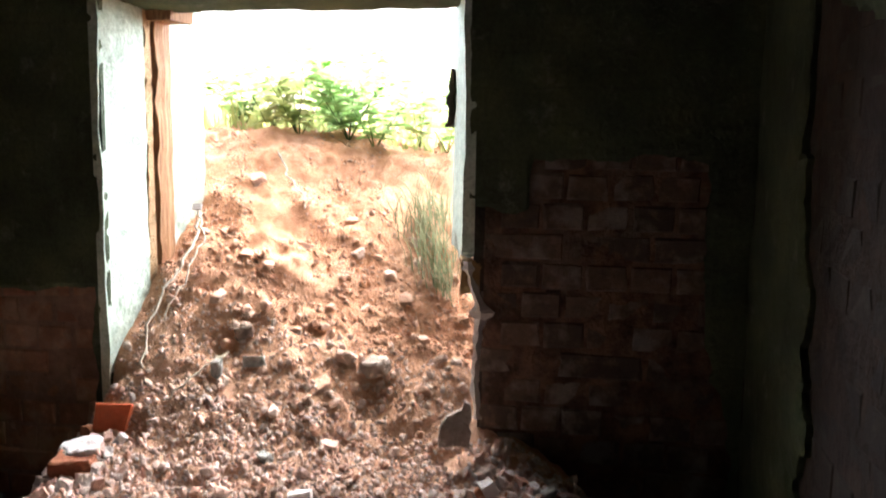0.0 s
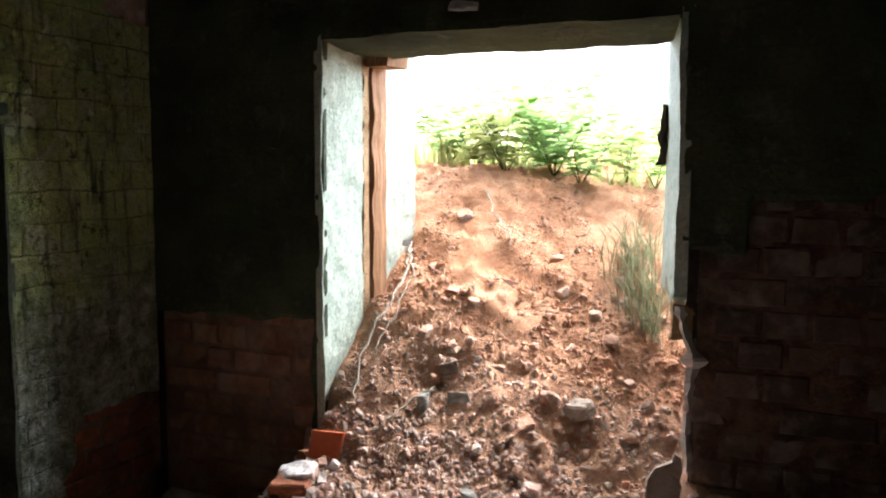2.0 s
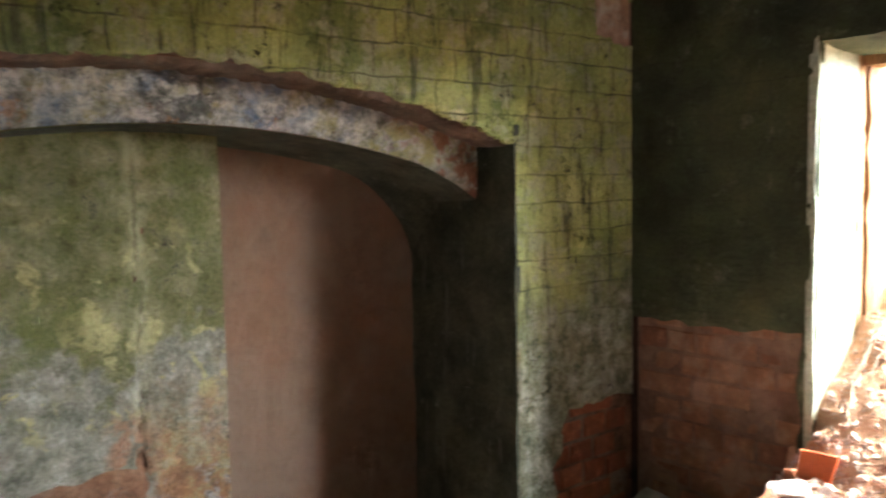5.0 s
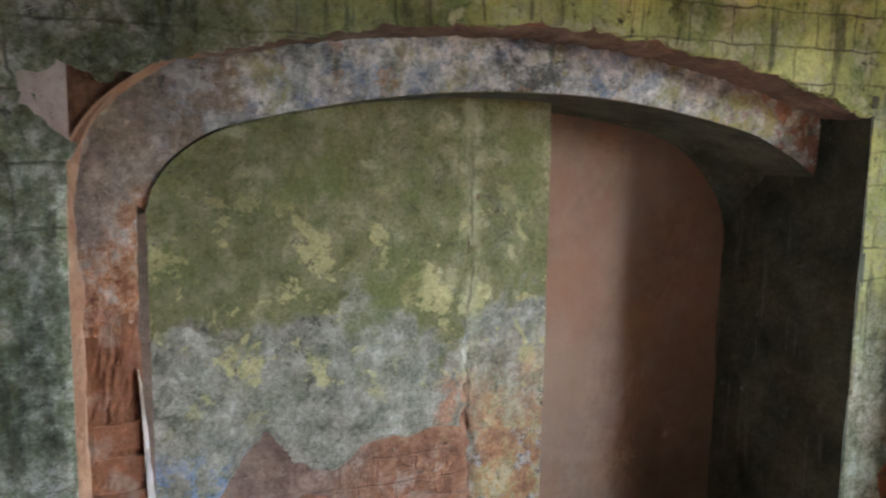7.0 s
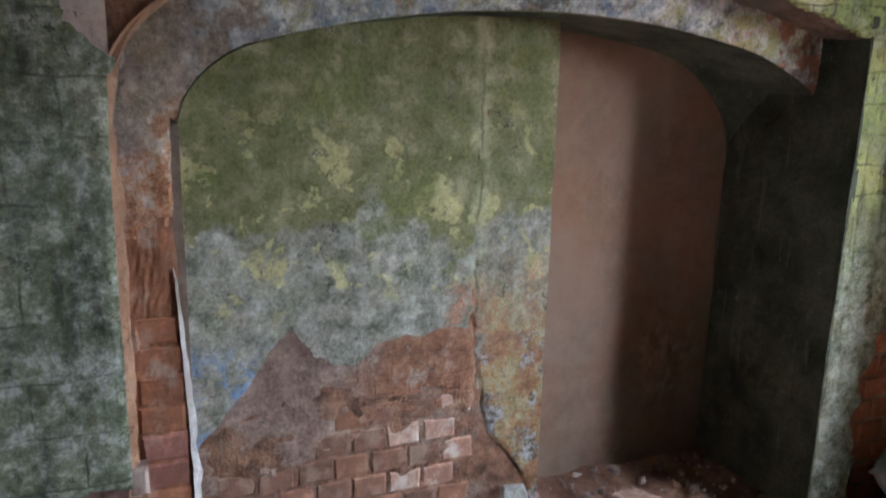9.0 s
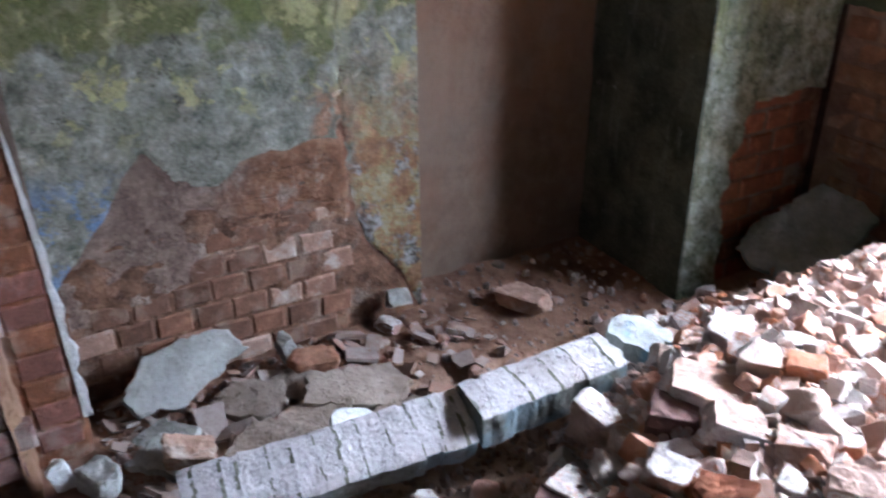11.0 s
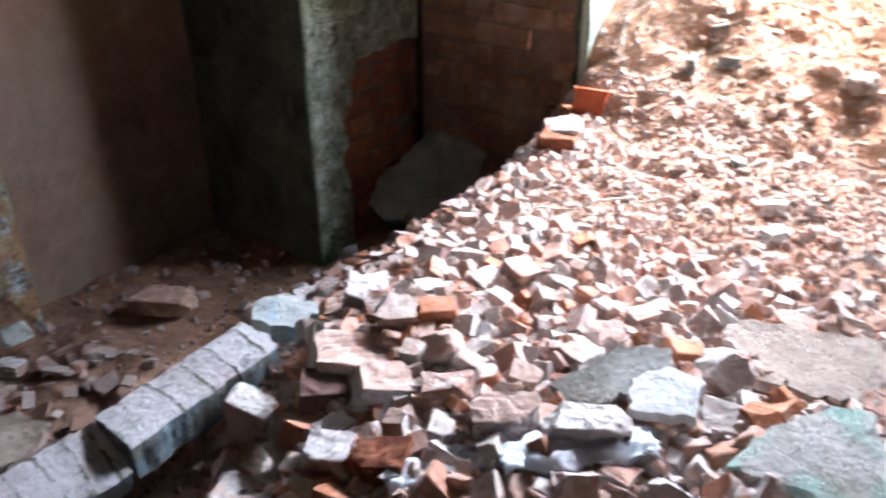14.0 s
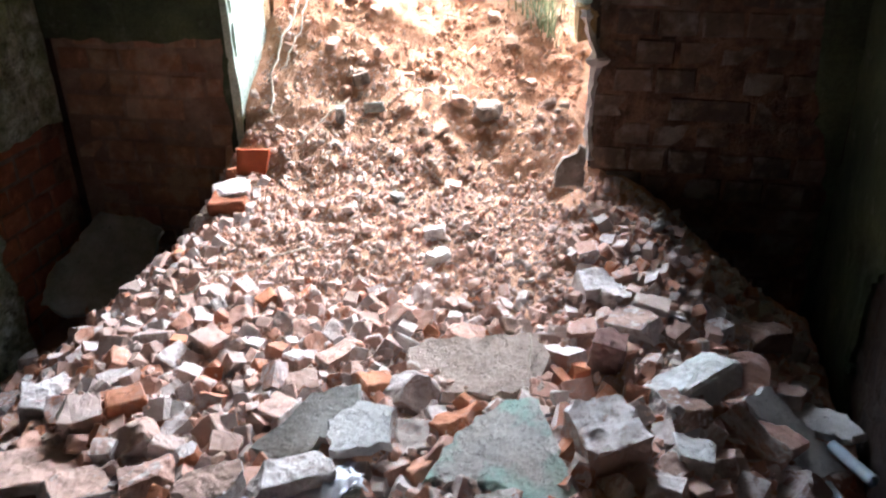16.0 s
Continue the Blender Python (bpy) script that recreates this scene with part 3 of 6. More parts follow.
def sheet(name, place, us, vs, keep, material, parent, thick=0.02, rough=0.006, seed=0.0):
    """A coat of plaster on the plane that place(u, v, depth) spans, with ragged holes where keep(u, v) < 0.
    depth 0 is the face, growing into the wall; rims go back by thick."""
    nu, nv = len(us), len(vs)
    cu, cv = us[1] - us[0], vs[1] - vs[0]
    val = [[keep(u, v) for v in vs] for u in us]
    cell = [[keep(us[i] + cu / 2, vs[j] + cv / 2) > 0 for j in range(nv - 1)] for i in range(nu - 1)]
    verts, faces, ids = [], [], {}

    def corner(i, j, back):
        key = (i, j, back)
        if key in ids:
            return ids[key]
        u, v = us[i], vs[j]
        near = [cell[a][b] for a in (i - 1, i) for b in (j - 1, j) if 0 <= a < nu - 1 and 0 <= b < nv - 1]
        inner = 0 < i < nu - 1 and 0 < j < nv - 1
        if inner and not all(near):
            gx = (val[i + 1][j] - val[i - 1][j]) / (2 * cu)
            gy = (val[i][j + 1] - val[i][j - 1]) / (2 * cv)
            g = gx * gx + gy * gy
            if g > 1e-9:
                s = val[i][j] / g
                u -= max(-0.55 * cu, min(0.55 * cu, s * gx))
                v -= max(-0.55 * cv, min(0.55 * cv, s * gy))
        d = rough * (fbm(u * 3 + seed, v * 3, seed, 3) + 0.35 * fbm(u * 17, v * 17 + seed, seed, 3))
        if inner and not all(near):
            d += 0.3 * thick
        ids[key] = len(verts)
        verts.append(place(u, v, thick + 0.004 if back else d))
        return ids[key]

    for i in range(nu - 1):
        for j in range(nv - 1):
            if not cell[i][j]:
                continue
            q = [(i, j), (i + 1, j), (i + 1, j + 1), (i, j + 1)]
            faces.append([corner(a, b, 0) for a, b in q])
            for (a, b), (di, dj) in (((0, 1), (0, -1)), ((1, 2), (1, 0)), ((2, 3), (0, 1)), ((3, 0), (-1, 0))):
                ni, nj = i + di, j + dj
                if not (0 <= ni < nu - 1 and 0 <= nj < nv - 1) or not cell[ni][nj]:
                    faces.append([corner(*q[b], 0), corner(*q[a], 0), corner(*q[a], 1), corner(*q[b], 1)])
    return raw(name, verts, faces, material, parent, smooth=False)


def steps(a, b, size):
    n = max(2, round((b - a) / size))
    return [a + (b - a) * k / n for k in range(n + 1)]


BRICK_L, BRICK_H, JOINT = 0.112, 0.074, 0.011          # header bricks, 85 mm courses


def brick_meshes(length, count, material, depth=0.05, worn=0.006):
    """Meshes of worn bricks: length along x, face towards -y at y = 0, base at z = 0."""
    out = []
    for k in range(count):
        rnd = random.Random(100 + k + int(length * 1000))
        bm = bmesh.new()
        vs = box(bm, (-length / 2, 0, 0), (length / 2, depth, BRICK_H))
        front = [e for e in bm.edges if all(abs(v.co.y) < 1e-6 for v in e.verts)]
        bmesh.ops.bevel(bm, geom=front, offset=0.006, segments=1, affect="EDGES")
        for v in bm.verts:
            if v.co.y < depth * 0.5:
                v.co.x += rnd.uniform(-1, 1) * worn
                v.co.z += rnd.uniform(-1, 1) * worn * 0.7
                v.co.y += rnd.uniform(-0.3, 1) * worn
        mesh = bpy.data.meshes.new("brick")
        bm.to_mesh(mesh)
        bm.free()
        mesh.materials.append(material)
        out.append(mesh)
    return out


def lay_bricks(parent, place, u0, u1, v0, v1, show, meshes, stretchers, seed=1, turn=0.0):
    """Courses of bricks as parts of a wall. place(u, v) gives the point on the brick face; turn is the face's heading."""
    rnd = random.Random(seed)
    row, v = 0, v0
    while v < v1:
        u = u0 - rnd.uniform(0, 0.02) - (BRICK_L / 2 if row % 2 else 0)
        while u < u1:
            long = stretchers and (row % 4 == 0)
            length = 0.23 if long else BRICK_L
            mid = u + length / 2
            if mid - length / 2 > u0 - 0.03 and mid + length / 2 < u1 + 0.03 and show(mid, v + BRICK_H / 2):
                ob = new("brick", rnd.choice(stretchers if long else meshes))
                p = place(mid, v)
                ob.matrix_basis = Matrix.Translation(p) @ pose(0, rnd.uniform(-0.004, 0.004), 0, rnd.uniform(-2, 2), rnd.uniform(-1.0, 1.0), turn + rnd.uniform(-2, 2))
                ob.parent = parent
            u += length + JOINT
        v += BRICK_H + JOINT
        row += 1


# faces: (u, v, depth into the wall) -> point
def on_left(u, v, d=0.0):
    return Vector((X_LEFT - d, u, v))


def on_door(u, v, d=0.0):
    return Vector((u, Y_DOOR + d, v))


def on_right(u, v, d=0.0):
    return Vector((X_RIGHT + d, u, v))


def on_panel(u, v, d=0.0):
    step = 0.014 * smoothstep(0.585, 0.60, u + 0.012 * math.sin(v * 9))
    return Vector((X_PANEL - d - step, u, v))


CORE = 0.027     # the walls' rough core lies this far behind the plaster's face
FACE = 0.020     # and the bricks' faces this far


def arch_front(y):
    """Height of the alcove's outer edge."""
    z = 1.838 - (y - 0.58) ** 2 / 6.9
    if y < -0.22:
        k = min(1.0, (-0.22 - y) / 0.255)
        z -= 0.20 * (1 - math.sqrt(max(0.0, 1 - k * k)))
    return z


def arch_inner(y):
    z = 1.706 - (y - 0.66) ** 2 / 6.2
    if y > 1.42:
        z -= 0.05 * ((y - 1.42) / 0.31) ** 2
    if y < -0.12:
        k = min(1.0, (-0.12 - y) / 0.205)
        z -= 0.14 * (1 - math.sqrt(max(0.0, 1 - k * k)))
    return z


# floor slab under everything, and an unseen ceiling made pale for bounce light
bm = bmesh.new()
box(bm, (-4.2, Y_BACK - 0.3, LEVEL - 0.2), (X_RIGHT + 0.6, Y_OUT + 0.02, LEVEL))
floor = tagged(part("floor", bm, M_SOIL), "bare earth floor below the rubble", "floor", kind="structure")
bm = bmesh.new()
box(bm, (-4.2, Y_BACK - 0.3, CEIL), (X_RIGHT + 0.6, Y_OUT, CEIL + 0.2))
ceiling = tagged(part("ceiling", bm, ceiling_mat()), "unseen ceiling slab, pale to bounce light", "ceiling", kind="structure")

# closing walls to the right and behind; the unseen back one is green for bounce light
bm = bmesh.new()
box(bm, (-4.2, Y_BACK - 0.3, LEVEL), (X_RIGHT + 0.6, Y_BACK, CEIL))
wall_back = tagged(part("wall_south", bm, M_GREEN), "unseen closing wall, green plaster to bounce light", "wall", kind="structure")
bm = bmesh.new()
box(bm, (X_RIGHT + CORE, Y_BACK, LEVEL), (X_RIGHT + 0.6, Y_DOOR + CORE, CEIL))
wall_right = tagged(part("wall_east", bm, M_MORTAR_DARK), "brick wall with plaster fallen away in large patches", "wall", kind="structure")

# door wall: core in three blocks round the opening
bm = bmesh.new()
yc = Y_DOOR + CORE
box(bm, (-4.2, yc, LEVEL), (JAMB_L - CORE, Y_OUT, CEIL))
box(bm, (JAMB_R + 0.048, yc, LEVEL), (X_RIGHT + 0.6, Y_OUT, 1.15))
box(bm, (JAMB_R + CORE, yc, 1.15), (X_RIGHT + 0.6, Y_OUT, CEIL))
box(bm, (JAMB_L - CORE, yc, LINTEL + CORE), (JAMB_R + CORE, 2.66, CEIL))
box(bm, (JAMB_L - CORE, 2.66, LINTEL + 0.17), (JAMB_R + CORE, Y_OUT, CEIL))
wall_door = tagged(part("wall_north", bm, M_MORTAR_DARK), "mouldy green plastered brick wall with a doorway half filled by earth", "wall", kind="structure")

# left wall: core pier, pier beside the corner, arch spandrel and alcove shell
bm = bmesh.new()
xc = X_LEFT - CORE
box(bm, (-4.2, Y_BACK, LEVEL), (xc, NICHE_L - CORE, CEIL))
box(bm, (-4.2, NICHE_R + CORE, LEVEL), (xc, Y_DOOR + CORE, CEIL))
box(bm, (-4.2, NICHE_L - CORE, LEVEL), (X_PANEL - CORE, Y_JOG, CEIL))
box(bm, (-4.2, Y_JOG, LEVEL), (X_PINK - 0.01, NICHE_R + CORE, CEIL))
wall_left = tagged(part("wall_west", bm, M_MORTAR), "mossy green plastered brick wall with a shallow arched alcove", "wall", kind="structure")

# spandrel above the arch: front face strip by strip down to the arch, and the splayed ring and soffit
X_RING = -2.44
ys = steps(NICHE_L - CORE, NICHE_R + CORE, 0.03)
verts, faces = [], []
for y in ys:
    z = arch_front(max(NICHE_L, min(NICHE_R, y))) + 0.02
    verts += [(xc, y, z), (xc, y, CEIL), (-3.0, y, z), (-3.0, y, CEIL)]
for k in range(len(ys) - 1):
    a, b = 4 * k, 4 * (k + 1)
    faces += [(a, a + 1, b + 1, b), (a, b, b + 2, a + 2)]
raw("spandrel", verts, faces, M_MORTAR, wall_left)

def jamb_in(z):
    """Inner edge of the brick jamb, which leans a little."""
    return lerp_table(z, [(0.2, -0.326), (0.6, -0.334), (1.1, -0.354), (1.42, -0.345)])


ts_arch = steps(0, 1, 1 / 130)
verts, faces, mats = [], [], []
BACK, FLAT = 5, 12                       # rows of the return behind the wall's arris, and of the ring's face
prof = []
for t in ts_arch:
    yo = NICHE_L + t * (NICHE_R - NICHE_L)
    yi = -0.345 + t * (NICHE_R + 0.345)
    prof.append((yo, arch_front(yo), yi, arch_inner(yi)))
jamb_zs = steps(LEVEL, 1.42, 0.025)
nj_rows = len(jamb_zs)
loop = [(NICHE_L + 0.010 * fbm(z * 4, 3.1) + 0.006 * fbm(z * 15, 1.1), z, jamb_in(z) + 0.008 * fbm(z * 9, 5.1, 0.0, 3), z) for z in jamb_zs] + prof[1:]
for k, (yo, zo, yi, zi) in enumerate(loop):
    worn = 0.012 * fbm(k * 0.13, 2.7, 1.0, 4) + 0.006 * fbm(k * 0.6, 4.7, 1.0, 3)
    for r in range(BACK + FLAT + 1):
        if r <= BACK:
            q = r / BACK
            y, z, x = yo, zo, X_LEFT - 0.016 + (X_RING - X_LEFT + 0.016) * q
            if r == 0:
                y, z = (y - 0.03, z) if k < nj_rows + 10 else (y, z + 0.03)
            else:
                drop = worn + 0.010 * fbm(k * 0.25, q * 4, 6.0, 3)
                y, z = (y - abs(drop) * 0.4, z) if k < nj_rows else (y, z + abs(drop))
        else:
            q = (r - BACK) / FLAT
            y, z = yo + (yi - yo) * q, zo + (zi - zo) * q
            x = X_RING + 0.006 * fbm(k * 0.14, q * 3, 7.0, 4) + 0.003 * fbm(k * 0.7, q * 9, 2.0, 3) - 0.012 * q ** 6
        verts.append((x, y, z))
wide = BACK + FLAT + 1
for k in range(len(loop) - 1):
    for r in range(wide - 1):
        a = k * wide + r
        faces.append((a, a + 1, a + wide + 1, a + wide))
        if r < BACK:
            mats.append(3 if k < nj_rows + 14 else 2)
        else:
            mats.append(1 if k < nj_rows and loop[k][1] < 1.12 + 0.12 * fbm(r * 0.4, 2.0, 3.0, 2) else 0)
M_RING_EDGE = mortar_slab_mat("bare_brown_arch_edge", (0.09, 0.068, 0.05), (0.24, 0.17, 0.13))
M_RIM = mortar_slab_mat("orange_mud_rim", (0.19, 0.10, 0.055), (0.31, 0.19, 0.12))
ring = raw("arch_ring", verts, faces, [M_ARCH, M_JAMB, M_RING_EDGE, M_RIM], wall_left, mats=mats)
tagged(ring, "peeling blue-grey arch ring over a bare brick jamb")

# soffit behind the ring, back to the two depths
verts, faces = [], []
for (yo, zo, yi, zi) in prof:
    verts += [(X_RING - 0.005, yi, zi - 0.004), (-2.66 + 0.004 * fbm(yi * 5, 0.2), yi, zi - 0.012), (X_PINK - 0.02, yi, zi - 0.03 - 0.22 * (1 - math.sqrt(max(0.0, 1 - max(0.0, (yi - 1.36) / 0.372) ** 2))))]
for k in range(len(prof) - 1):
    a, b = 3 * k, 3 * k + 3
    faces += [(a, a + 1, b + 1, b), (a + 1, a + 2, b + 2, b + 1)]
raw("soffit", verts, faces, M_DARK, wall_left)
bm = bmesh.new()
box(bm, (X_PANEL - 0.02, -0.42, LEVEL), (X_RING - 0.03, -0.325, 1.60))
part("jamb_return", bm, M_RING_EDGE, wall_left)

# ---- plaster coats with ragged losses ----
def rag(u, v, s=9.0, amp=0.05, seed=0.0):
    return amp * (fbm(u * s, v * s, seed, 5) + 0.5 * fbm(u * s * 0.35, v * s * 0.35, seed + 5, 3))


def keep_left(u, v):
    """Front face of the left wall: u along y."""
    m = 1.0
    if NICHE_L - 0.02 < u:
        m = min(m, v - arch_front(max(NICHE_L, u)) - 0.010 + 0.55 * rag(u, v, 10, 0.04, 1)) if u < NICHE_R else m
    if u <= NICHE_L:
        m = min(m, NICHE_L - u + 0.25 * rag(u, v, 10, 0.04, 2))
        m = min(m, v - 0.545 + rag(u, v, 7, 0.03, 3))
        # fallen corner at the springing
    if u < -0.30:
        m = min(m, max(-0.545 - u, abs(v - 1.635) - 0.062) + rag(u, v, 11, 0.05, 4))
    if u >= NICHE_R:
        m = min(m, u - NICHE_R + 0.2 * rag(u, v, 12, 0.03, 5))
        edge = 1.905 + 0.09 * smoothstep(0.45, 0.72, v)
        m = min(m, max(edge - u, v - 0.70) + rag(u, v, 8, 0.03, 6))
        m = min(m, max(abs(u - 2.24) - 0.10, 2.04 - v, v - 2.20) + rag(u, v, 9, 0.03, 16))
    elif u > NICHE_L and v < arch_front(u):
        m = -0.05
    return m


def keep_door(u, v):
    """Room face of the door wall: u along x."""
    m = 1.0
    if JAMB_L < u < JAMB_R:
        return v - LINTEL + 0.2 * rag(u, v, 10, 0.03, 7)
    if u <= JAMB_L:
        m = min(m, JAMB_L - u + 0.10 * rag(u, v, 10, 0.03, 8) + 0.015)
        m = min(m, max(v - 1.01 - 0.03 * (u + 1.9), u + 1.575) + rag(u, v, 6, 0.02, 9))
    else:
        m = min(m, u - JAMB_R + 0.10 * rag(u, v, 10, 0.03, 8) + 0.015)
        top = 1.31 if u < -0.2 else 1.45
        m = min(m, max(v - top, u - 0.28 - 0.10 * smoothstep(1.1, 0.6, v)) + rag(u, v, 6, 0.03, 10))
    return m


def keep_right(u, v):
    """Right wall: u along y; plaster only near the corner and up high."""
    return max(u - 1.78 - 0.06 * math.sin(v * 5), v - 1.75 - 0.1 * math.sin(u * 4)) + rag(u, v, 7, 0.06, 11)


def keep_panel(u, v):
    """Back panel of the alcove: u along y. Bare brick low down, with a crack up its right part."""
    top = lerp_table(u, [(-0.4, 0.34), (-0.27, 0.45), (-0.11, 0.64), (-0.02, 0.77), (0.06, 0.66), (0.18, 0.62), (0.27, 0.69), (0.60, 0.70)])
    m = max(v - top, u - lerp_table(v, [(0.0, 0.86), (0.16, 0.78), (0.30, 0.67), (0.45, 0.62), (0.75, 0.60), (0.90, 0.615)]))
    if v > 0.68:
        crack = abs(u - 0.60 - 0.012 * math.sin(v * 14) - 0.02 * (v - 0.7)) - lerp_table(v, [(0.68, 0.022), (0.80, 0.008), (0.95, -0.004), (1.2, -0.01)])
        m = min(m, crack)
    return m + rag(u, v, 7, 0.022, 12)


C = 0.016
sheet("plaster", on_left, steps(-1.9, Y_DOOR - 0.001, C), steps(-0.05, CEIL, C), keep_left, M_GREEN, wall_left, 0.024, 0.007, 1.0)
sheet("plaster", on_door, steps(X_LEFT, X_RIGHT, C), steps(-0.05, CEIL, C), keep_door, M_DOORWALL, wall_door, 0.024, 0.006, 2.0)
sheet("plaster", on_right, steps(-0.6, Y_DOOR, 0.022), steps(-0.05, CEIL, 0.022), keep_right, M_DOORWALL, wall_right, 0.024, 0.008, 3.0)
sheet("plaster", on_panel, steps(-0.33, Y_JOG, C), steps(-0.08, 1.72, C), keep_panel, M_NICHE, wall_left, 0.026, 0.006, 4.0)
sheet("plaster", lambda u, v, d: Vector((X_PINK - d, u, v)), steps(Y_JOG - 0.02, NICHE_R + 0.02, 0.03), steps(-0.1, 1.75, 0.03), lambda u, v: 1.0, M_PINK, wall_left, 0.02, 0.008, 5.0)
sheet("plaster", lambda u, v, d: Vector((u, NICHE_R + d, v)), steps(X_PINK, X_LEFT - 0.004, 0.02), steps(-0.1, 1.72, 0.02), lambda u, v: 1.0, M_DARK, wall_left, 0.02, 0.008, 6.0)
sheet("plaster", lambda u, v, d: Vector((u, Y_JOG - d, v)), steps(X_PINK, X_PANEL - 0.045, 0.025), steps(-0.1, 1.72, 0.025), lambda u, v: 1.0, M_PINK, wall_left, 0.02, 0.004, 7.0)


# rough mud bed between the alcove's bare bricks
sheet("mud_bed", lambda u, v, d: on_panel(u, v, 0.0235 + d), steps(-0.33, Y_JOG - 0.01, C), steps(-0.08, 0.82, C), lambda u, v: 1.0, M_MORTAR, wall_left, 0.012, 0.016, 14.0)

def mud_skin_mat():
    """Weathered brick and mud worn to one uneven face, orange beside the seam and grey-brown away from it."""
    n = Nodes("weathered_mud_and_brick")
    mid, fine = n.noise(9, 10, 0.74), n.noise(60, 8, 0.75)
    warm = n.ramp(mid, (0.36, (0.13, 0.062, 0.036)), (0.5, (0.23, 0.115, 0.065)), (0.62, (0.30, 0.175, 0.11)))
    dull = n.ramp(mid, (0.36, (0.115, 0.072, 0.055)), (0.5, (0.20, 0.135, 0.105)), (0.62, (0.29, 0.205, 0.16)))
    side = n.between(n.math("ADD", n.axis(1), n.math("MULTIPLY", n.math("SUBTRACT", n.noise(5, 5, 0.6), 0.5), 0.8)), 0.10, 0.36)
    col = n.mix(side, dull, warm)
    col = n.mix(n.ramp(n.noise(6, 8, 0.7), (0.56, 0.0), (0.62, 0.6)), col, (0.34, 0.27, 0.225))
    lines = n.math("MULTIPLY", n.courses(0.123, 0.085, -0.03), n.ramp(n.noise(5, 5, 0.6), (0.42, 0.15), (0.56, 1.0)))
    col = n.mix(n.math("MULTIPLY", lines, 0.28), col, (0.085, 0.052, 0.038))
    col = n.pits(col, (0.055, 0.03, 0.02), 20.0, 0.57, 0.62, 0.8)
    return n.done(col, 0.97, n.math("SUBTRACT", n.math("ADD", mid, n.math("MULTIPLY", fine, 0.6)), n.math("MULTIPLY", lines, 0.2)), 0.022)


def keep_skin(u, v):
    """The mud skin stays on the upper bricks and wears away lower down, where the joints show."""
    foot = lerp_table(u, [(-0.3, 0.25), (0.0, 0.30), (0.25, 0.40), (0.45, 0.46), (0.60, 0.42)])
    m = min(v - foot + rag(u, v, 6, 0.11, 18), 0.03 - keep_panel(u, v))
    joint = abs((v + 0.03) / 0.085 - round((v + 0.03) / 0.085)) * 0.085
    return min(m, joint - 0.012 + 0.10 * rag(u, v, 5, 0.35, 19) + 0.03 * smoothstep(0.0, 0.2, v - foot))


sheet("mud_skin", lambda u, v, d: on_panel(u, v, 0.0145 + d), steps(-0.31, 0.66, 0.012), steps(0.10, 0.80, 0.012), keep_skin, mud_skin_mat(), wall_left, 0.016, 0.020, 17.0)

# right of the doorway the bed's colour is darkened for shade as well
sheet("mud_bed", lambda u, v, d: on_door(u, v, 0.0243 + d), steps(JAMB_R + 0.06, X_RIGHT - 0.005, C), steps(0.1, 1.5, C), lambda u, v: 1.0, mortar_mat("shaded_bed_mortar", 0.40), wall_door, 0.006, 0.003, 25.0)
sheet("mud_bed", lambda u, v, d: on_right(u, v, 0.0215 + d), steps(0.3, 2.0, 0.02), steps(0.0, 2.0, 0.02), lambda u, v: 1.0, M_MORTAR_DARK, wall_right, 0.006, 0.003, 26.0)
M_LIME = mortar_slab_mat("lime_smeared_mud_mortar", (0.14, 0.080, 0.052), (0.27, 0.175, 0.125))
sheet("mud_bed", lambda u, v, d: on_door(u, v, 0.0248 + d), steps(X_LEFT + 0.01, JAMB_L - 0.03, C), steps(0.0, 1.08, C), lambda u, v: 1.0, M_LIME, wall_door, 0.002, 0.002, 15.0)


# door reveals: left straight, right splayed, and the lintel's underside
def rev_left(u, v, d):
    return Vector((JAMB_L - d, u, v))


def rev_right(u, v, d):
    s = (u - Y_DOOR) / (2.75 - Y_DOOR)
    return Vector((JAMB_R - 0.105 * min(1, s) + d, u, v))


def rev_top(u, v, d):
    s = (v - Y_DOOR) / 0.4
    return Vector((u, v, LINTEL - 0.036 * s + d))


sheet("reveal_plaster", rev_left, steps(Y_DOOR + 0.001, 2.60, C), steps(0.3, LINTEL + 0.02, C), lambda u, v: 1.0, M_WHITE, wall_door, 0.024, 0.008, 8.0)
sheet("reveal_plaster", rev_left, steps(2.75, Y_OUT, C), steps(0.6, LINTEL + 0.16, C), lambda u, v: 1.0, M_WHITE, wall_door, 0.024, 0.012, 9.0)
sheet("reveal_plaster", rev_right, steps(Y_DOOR + 0.001, 2.75, C), steps(1.12, LINTEL + 0.02, C), lambda u, v: v - 1.17 + rag(u, v, 8, 0.05, 13), M_WHITE, wall_door, 0.03, 0.008, 10.0)
# the lintel's underside takes the darkened plaster: its shade is painted in
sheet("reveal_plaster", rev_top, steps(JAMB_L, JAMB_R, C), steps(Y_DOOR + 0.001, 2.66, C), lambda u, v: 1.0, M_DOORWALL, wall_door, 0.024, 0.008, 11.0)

# pink undercoat where the plaster has come away at the arch's springing and in the upper corner
bm = bmesh.new()
box(bm, (X_LEFT - 0.03, -0.60, 1.53), (X_LEFT - 0.016, -0.478, 1.76))
M_UNDER = mortar_slab_mat("pinkish_undercoat", (0.30, 0.22, 0.19), (0.52, 0.44, 0.40))
part("undercoat", bm, M_UNDER, wall_left)
bm = bmesh.new()
box(bm, (X_LEFT - 0.03, 2.12, 2.0), (X_LEFT - 0.010, Y_DOOR - 0.004, 2.23))
part("undercoat", bm, M_BRICK_PALE, wall_left)

